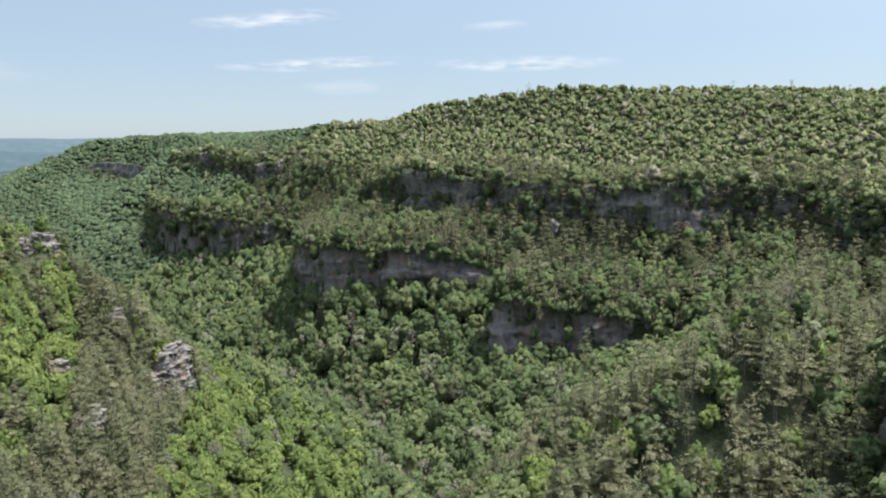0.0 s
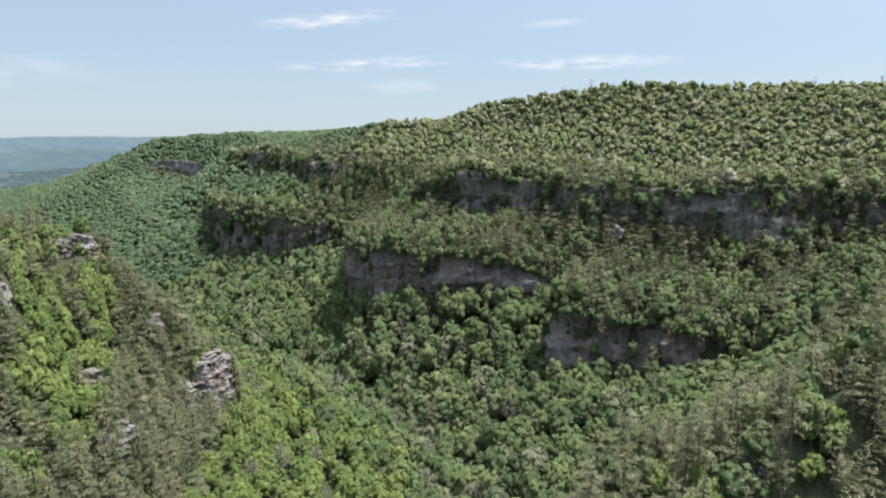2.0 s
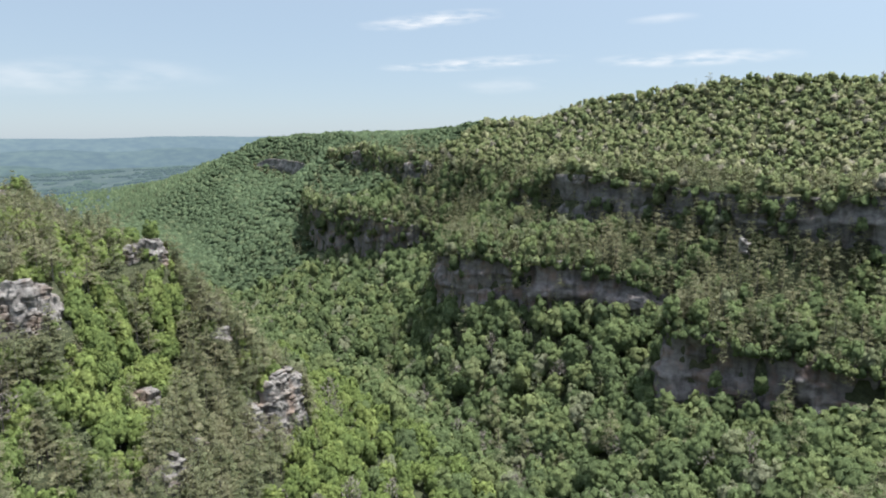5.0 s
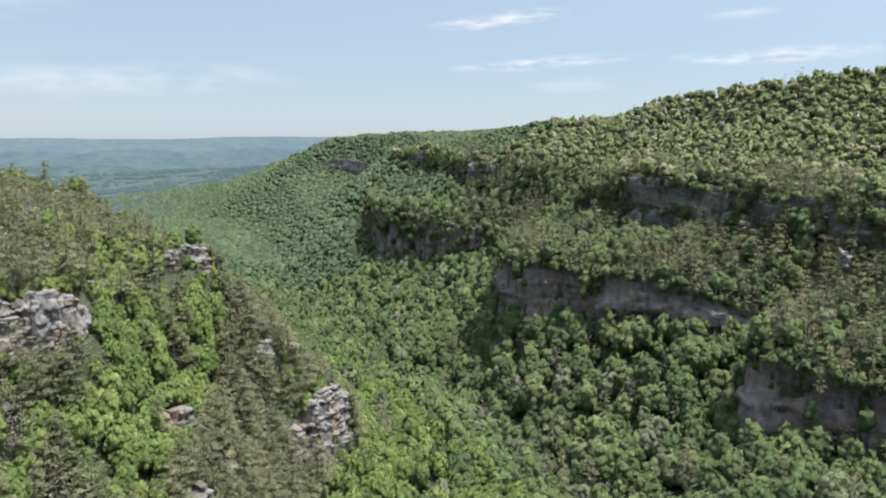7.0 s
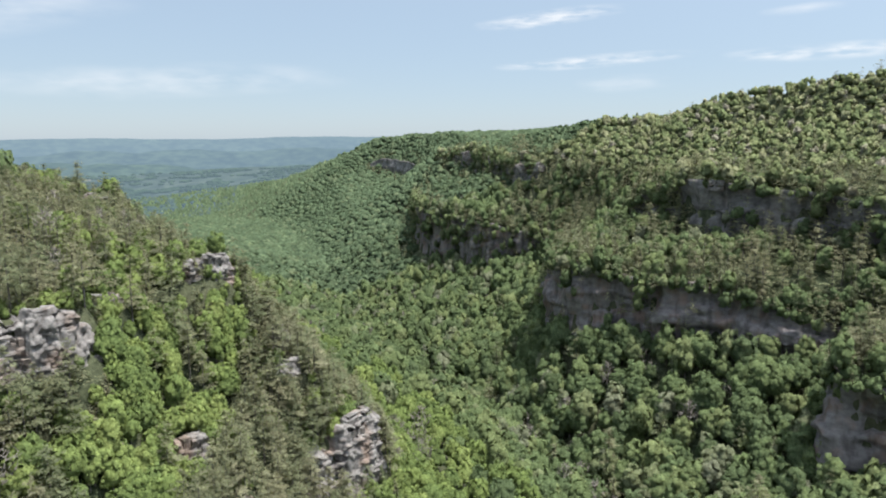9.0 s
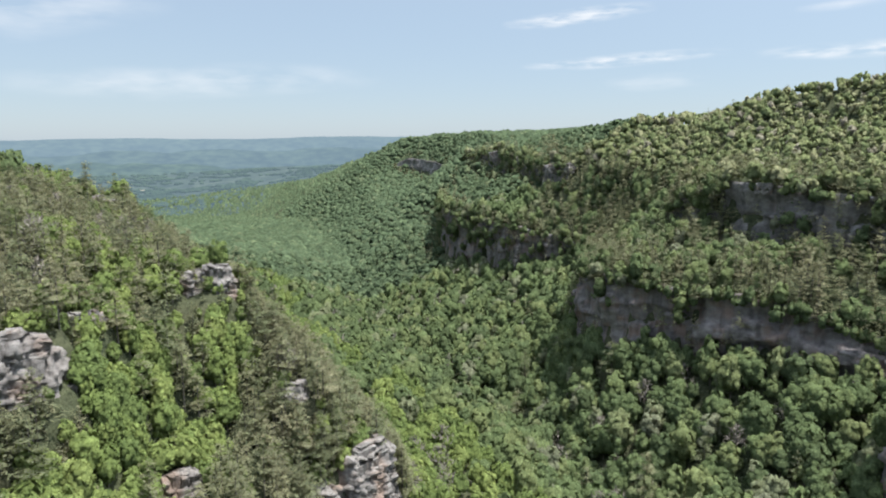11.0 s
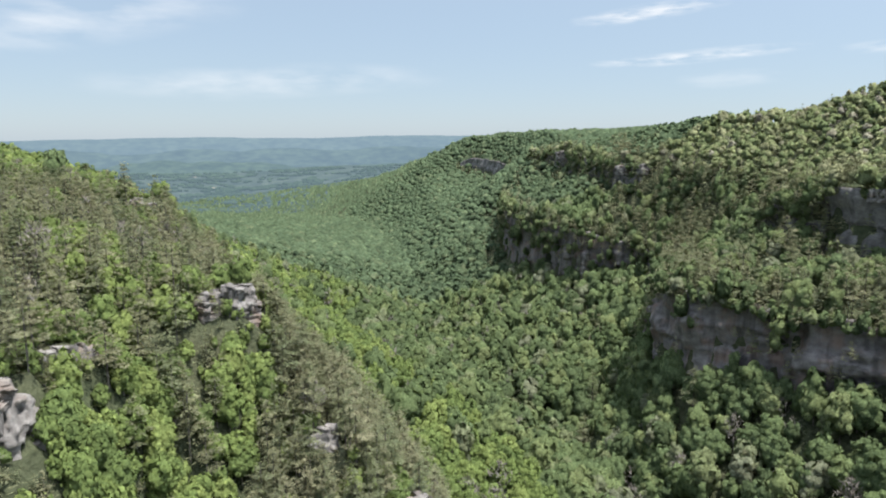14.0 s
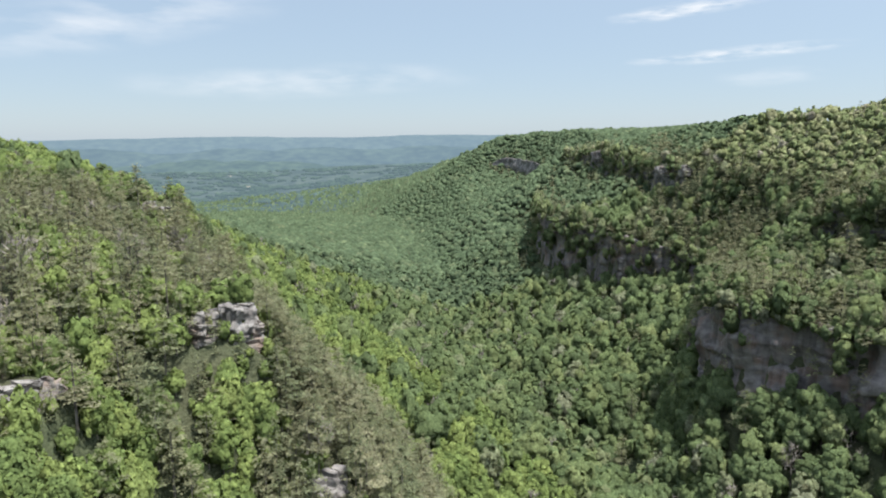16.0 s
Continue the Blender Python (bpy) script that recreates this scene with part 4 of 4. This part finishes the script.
# ---------------------------------------------------------------- outcrops of stacked slabs
def slab_mesh(seed, mat):
    """A worn block: a box cut into a few faces, its corners pulled in and its sides uneven."""
    r = np.random.default_rng(seed)
    bm = bmesh.new()
    bmesh.ops.create_cube(bm, size=1.0)
    bmesh.ops.bevel(bm, geom=bm.edges[:], offset=0.09, segments=1, affect="EDGES")
    for v in bm.verts:
        v.co += Vector(r.normal(0, 0.065, 3))
        v.co.x *= 1 + 0.18 * v.co.y * r.random()
    me = bpy.data.meshes.new("slab")
    bm.to_mesh(me)
    bm.free()
    me.materials.append(mat)
    return me


SLABS = [slab_mesh(900 + i, PALE) for i in range(8)]


def outcrop_body(w, h, d, seed):
    """Buttresses of bedded, jointed stone of uneven height that run back into the slope."""
    cols, rows = int(14 + w * 5), int(10 + h * 4)
    v = []
    r = np.random.default_rng(seed)
    beds = r.random(rows) ** 2 * 0.55
    for j in range(rows):
        t = j / (rows - 1)
        z = -2.5 + (h + 2.5) * t
        for i in range(cols):
            u = 2 * i / (cols - 1) - 1
            x = u * w * 0.62
            ragged = noise.noise((x * 0.4, z * 0.3, seed + 0.3))
            tower = noise.cell((x / (0.19 * w + 0.7) + seed * 0.37, seed + 3.5, 0.5))
            notch = noise.cell((x / 0.9 + seed * 0.7, seed + 8.5, 0.5))
            crest = h * max(0.15, 0.76 + 0.24 * tower + 0.06 * notch - 0.35 * u ** 6)
            block = noise.cell((x / 1.6 + (j // 4) * 0.41, j // 4 + 0.5, seed + 0.5)) + 0.5 * noise.cell((x / 0.7 + (j // 2) * 0.3, j // 2 + 0.5, seed + 5.5))
            hollow = 1.4 * max(0.0, noise.noise((x * 0.3, z * 0.35, seed + 6.6)) - 0.1)
            y = d * (0.55 * u ** 6 + 0.42 * t - 0.45) + ragged * 0.7 + (block - 0.75) * 0.8 + beds[j // 2 * 2] + 0.8 * hollow - 1.3 * (tower - 0.5)
            zz = z
            if z > crest:
                y += (z - crest) * 0.95 + 0.3 * notch
                zz = crest + (z - crest) * 0.3 + ragged * 0.3
            v.append((x + 0.15 * ragged, y, zz))
    return np.array(v), grid_faces(rows, cols)


def outcrop(x, y, z, w, h, d, heading, pale, r):
    """Broken courses of worn blocks, of uneven height along the face, in front of the solid rock."""
    root = new("rock_outcrop")
    root.matrix_basis = pose(x, y, z - h / 2, 0, 0, heading)
    tagged(root, "pale weathered sandstone outcrop with broken beds among trees", "rock", group="rock outcrops")
    seed = int(r.integers(1000))
    vv, ff = outcrop_body(w, h * 0.94, d, seed)
    vv[:, 1] += 0.2
    new("rock_face", quick_mesh("rock_face", vv, ff, PALE)).parent = root
    low = -0.8
    unit = 0.75 + 0.03 * w
    while low < h:
        th = unit * (0.3 + 1.3 * r.random() ** 2)
        px = -w * 0.56 + r.random() * 0.5
        while px < w * 0.54:
            bw = unit * (0.45 + 2.2 * r.random() ** 1.6)
            mid = px + bw / 2
            u = mid / (w * 0.62)
            tower = noise.cell((mid / (0.16 * w + 0.6) + seed * 0.37, seed + 3.5, 0.5))
            crest = h * (0.62 + 0.42 * tower - 0.3 * u ** 4)
            if low + th * 0.4 < crest and r.random() < 0.86:
                face = d * (0.55 * u ** 6 + 0.42 * low / h - 0.45) - 1.0 * (tower - 0.5)
                ob = new("slab", SLABS[int(r.integers(8))])
                deep = 1.3 + 0.7 * r.random()
                ob.matrix_basis = pose(mid, face + deep / 2 - 0.1 + 0.6 * r.random(), low + th * (0.3 + 0.4 * r.random()), r.normal(0, 6), r.normal(0, 5), r.normal(0, 14)) @ Matrix.Diagonal((bw * 1.1, deep, th * (1.0 + 0.5 * r.random()), 1))
                ob.parent = root
            px += bw
        low += th


rock_rng = np.random.default_rng(21)
for o in OUTCROPS:
    outcrop(*o, rock_rng)


# ---------------------------------------------------------------- the wide valley and ridges beyond, a plain backdrop with haze as emission
def backdrop_ring(r0, r1, count, shape, mat, label):
    rads, azs = np.linspace(r0, r1, count), np.radians(np.linspace(-80, 34, 260))
    v = []
    for r in rads:
        for a in azs:
            x, y = 4 + math.sin(a) * r, 100 + math.cos(a) * r
            v.append((x, y, shape((r - r0) / (r1 - r0), math.degrees(a), x, y)))
    ob = new("backdrop", quick_mesh("backdrop", np.array(v), grid_faces(len(rads), len(azs)), mat, True))
    tagged(ob, label, "hills", kind="structure")


def rough(x, y, k):
    return noise.noise((x * 0.0011, y * 0.0016, k)) + 0.5 * noise.noise((x * 0.003, y * 0.004, k + 2.5)) + 0.2 * noise.noise((x * 0.011, y * 0.011, k))


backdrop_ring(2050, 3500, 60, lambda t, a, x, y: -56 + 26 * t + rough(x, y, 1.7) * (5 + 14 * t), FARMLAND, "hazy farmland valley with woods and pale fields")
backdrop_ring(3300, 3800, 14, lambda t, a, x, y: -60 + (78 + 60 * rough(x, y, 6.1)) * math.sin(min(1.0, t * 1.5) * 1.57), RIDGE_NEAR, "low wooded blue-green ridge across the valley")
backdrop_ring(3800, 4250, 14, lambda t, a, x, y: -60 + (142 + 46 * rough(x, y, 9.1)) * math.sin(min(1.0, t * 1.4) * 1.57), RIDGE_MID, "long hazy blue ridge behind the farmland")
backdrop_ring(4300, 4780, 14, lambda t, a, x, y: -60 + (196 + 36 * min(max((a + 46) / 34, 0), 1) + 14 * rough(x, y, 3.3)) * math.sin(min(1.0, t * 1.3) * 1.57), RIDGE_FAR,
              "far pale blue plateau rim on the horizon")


# tree belts, pale fields and a few farm buildings on the plain
def far_belts():
    g = np.random.default_rng(33)
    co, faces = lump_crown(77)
    vs, n = [], 0
    for _ in range(460):
        a, rad = math.radians(-62 + 70 * g.random()), 1680 + 1880 * g.random() ** 0.9
        turn, ln = g.random() * 3.14, 80 + 340 * g.random()
        for _ in range(int(ln / 20)):
            k = (g.random() - 0.5) * ln
            x, y = 4 + math.sin(a) * rad + math.cos(turn) * k + g.normal(0, 9), 100 + math.cos(a) * rad + math.sin(turn) * k * 0.5 + g.normal(0, 9)
            t = (math.hypot(x - 4, y - 100) - 2050) / 1450
            z = -56 + 26 * t + rough(x, y, 1.7) * (5 + 14 * t)
            z = max(z, float(ground_z(x, y)))
            vs.append(co * np.array([9 + 8 * g.random(), 9 + 8 * g.random(), 5 + 3 * g.random()]) + np.array([x, y, z + 2]))
            n += 1
    f = (faces[None] + (np.arange(n) * 12)[:, None, None]).reshape(-1, 3)
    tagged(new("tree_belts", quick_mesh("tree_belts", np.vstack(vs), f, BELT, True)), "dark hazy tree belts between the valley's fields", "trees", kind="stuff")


def far_field(az, rad, wide, deep, turn):
    a = math.radians(az)
    cx, cy = 4 + math.sin(a) * rad, 100 + math.cos(a) * rad
    u, w = np.meshgrid(np.linspace(-0.5, 0.5, 9), np.linspace(-0.5, 0.5, 7))
    edge = 1 + 0.12 * np.sin(u * 9 + az) * np.cos(w * 7)
    x = cx + math.cos(turn) * u * wide * edge - math.sin(turn) * w * deep
    y = cy + math.sin(turn) * u * wide + math.cos(turn) * w * deep * edge
    z = np.zeros_like(x)
    for i in np.ndindex(x.shape):
        t = (math.hypot(x[i] - 4, y[i] - 100) - 2050) / 1450
        z[i] = -56 + 26 * t + rough(x[i], y[i], 1.7) * (5 + 14 * t) + 1.5
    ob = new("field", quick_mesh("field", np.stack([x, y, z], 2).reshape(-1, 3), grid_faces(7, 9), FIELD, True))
    tagged(ob, "pale bare farm field on the valley floor", "field", kind="structure")


def farm_house(az, rad, size, turn):
    a = math.radians(az)
    x, y = 4 + math.sin(a) * rad, 100 + math.cos(a) * rad
    t = (rad - 2050) / 1450
    root = new("farm_house")
    root.matrix_basis = pose(x, y, -56 + 26 * t + rough(x, y, 1.7) * (5 + 14 * t) + 0.5, 0, 0, turn)
    tagged(root, "tiny white farm building far down the valley", "house", group="farm buildings")
    w, d, h = size, size * 0.6, size * 0.35
    wall = np.array([(i * w, j * d, k * h) for k in (-0.6, 1) for i, j in ((-0.5, -0.5), (0.5, -0.5), (0.5, 0.5), (-0.5, 0.5))])
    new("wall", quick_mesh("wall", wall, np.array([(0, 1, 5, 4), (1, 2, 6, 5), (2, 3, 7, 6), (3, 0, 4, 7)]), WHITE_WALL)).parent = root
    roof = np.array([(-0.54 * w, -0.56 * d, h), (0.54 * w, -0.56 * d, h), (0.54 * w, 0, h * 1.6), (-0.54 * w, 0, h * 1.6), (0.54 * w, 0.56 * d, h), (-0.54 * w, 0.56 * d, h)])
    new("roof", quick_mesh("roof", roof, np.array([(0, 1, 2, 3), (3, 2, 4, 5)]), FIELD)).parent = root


# Belts, fields and white walls emit the same bluish haze tint.
BELT = hazed_backdrop_material("tree_belts", (0.014, 0.022, 0.014), (0.03, 0.044, 0.026), (0.28, 0.41, 0.49), 0.185)
FIELD = hazed_backdrop_material("pale_field", (0.085, 0.08, 0.062), (0.12, 0.11, 0.085), (0.32, 0.4, 0.46), 0.2)
WHITE_WALL = hazed_backdrop_material("white_wall", (0.3, 0.3, 0.3), (0.4, 0.4, 0.4), (0.32, 0.4, 0.46), 0.17)
far_belts()
for f in [(-31.5, 2560, 420, 110, 0.1), (-27.0, 2620, 380, 80, -0.1), (-24.6, 2740, 150, 120, 0.3), (-21.5, 2950, 260, 90, 0.0), (-33.0, 3150, 300, 120, 0.2), (-37.5, 2800, 240, 90, -0.2),
          (-29.0, 3320, 340, 110, 0.1), (-42.0, 3050, 260, 110, 0.1), (-19.0, 3200, 240, 90, -0.1), (-25.5, 3050, 200, 80, 0.0)]:
    far_field(*f)
farm_rng = np.random.default_rng(5)
for k in range(26):
    farm_house(-24.0 + farm_rng.normal(0, 3.0) - (8 if k % 4 == 0 else 0), 2650 + 700 * farm_rng.random(), 14 + 16 * farm_rng.random(), 360 * farm_rng.random())


# ---------------------------------------------------------------- thin high clouds, far off
def cloud_material(name, thick, scale):
    m, n, l = material(name)
    uv = n.new("ShaderNodeTexCoord")
    mp = n.new("ShaderNodeMapping")
    mp.inputs["Scale"].default_value = scale
    l.new(uv.outputs["Object"], mp.inputs[0])
    tex = n.new("ShaderNodeTexNoise")
    tex.inputs["Scale"].default_value, tex.inputs["Detail"].default_value, tex.inputs["Roughness"].default_value = 1.0, 4, 0.5
    l.new(mp.outputs[0], tex.inputs["Vector"])
    at = n.new("ShaderNodeAttribute")
    at.attribute_name = "tint"
    puff = ramp(n, l, tex.outputs["Fac"], [(0.36, (0, 0, 0)), (0.72, (1, 1, 1))])
    fac = math_node(n, l, "MULTIPLY", math_node(n, l, "MULTIPLY", puff, at.outputs["Fac"]), thick)
    tr, em, mx, out = n.new("ShaderNodeBsdfTransparent"), n.new("ShaderNodeEmission"), n.new("ShaderNodeMixShader"), n.new("ShaderNodeOutputMaterial")
    # emission stands in for the sunlight that the cloud scatters
    em.inputs[0].default_value, em.inputs[1].default_value = (0.93, 0.96, 1.0, 1), 0.46
    l.new(fac, mx.inputs[0])
    l.new(tr.outputs[0], mx.inputs[1])
    l.new(em.outputs[0], mx.inputs[2])
    l.new(mx.outputs[0], out.inputs[0])
    return m


WISP, VEIL = cloud_material("cirrus", 0.95, (0.006, 0.006, 0.03)), cloud_material("veil", 0.55, (0.0025, 0.0025, 0.01))


def cloud(az, el, wide, tall, tilt, mat):
    """A thin streak, thick along its middle and fading out to its edges; angles in degrees."""
    cols, rows, reach = 41, 13, 4700
    u, w = np.meshgrid(np.linspace(-1, 1, cols), np.linspace(-1, 1, rows))
    a = np.radians(az + u * wide / 2)
    e = np.radians(el + w * tall / 2 * (1 - 0.5 * u ** 2) + tilt * u * wide / 2 + 0.05 * tall * np.sin(u * 3.0))
    v = np.stack([4 + reach * np.sin(a) * np.cos(e), 50 + reach * np.cos(a) * np.cos(e), 150 + reach * np.sin(e)], 2).reshape(-1, 3)
    fade = np.clip(1 - u ** 2, 0, 1) * np.clip(1 - w ** 2, 0, 1) ** 1.5
    ob = new("cloud", quick_mesh("cloud", v, grid_faces(rows, cols), mat, True, fade.ravel()))
    ob.visible_shadow = False
    tagged(ob, "thin white wisp of high cirrus cloud" if mat == WISP else "faint wide veil of thin high cloud", "cloud", kind="structure")


CLOUDS = [(2.4, 9.65, 12.5, 1.5, 0.085, WISP), (6.0, 6.25, 16.5, 1.2, 0.045, WISP), (23.5, 6.3, 16.0, 1.4, -0.008, WISP),
          (21.0, 9.35, 6.0, 0.9, 0.02, VEIL), (8.5, 4.5, 8.0, 1.6, 0.0, VEIL), (-42.0, 8.5, 26.0, 5.0, 0.15, VEIL), (-28.0, 4.5, 30.0, 3.0, 0.03, VEIL)]
for c in CLOUDS:
    cloud(*c)
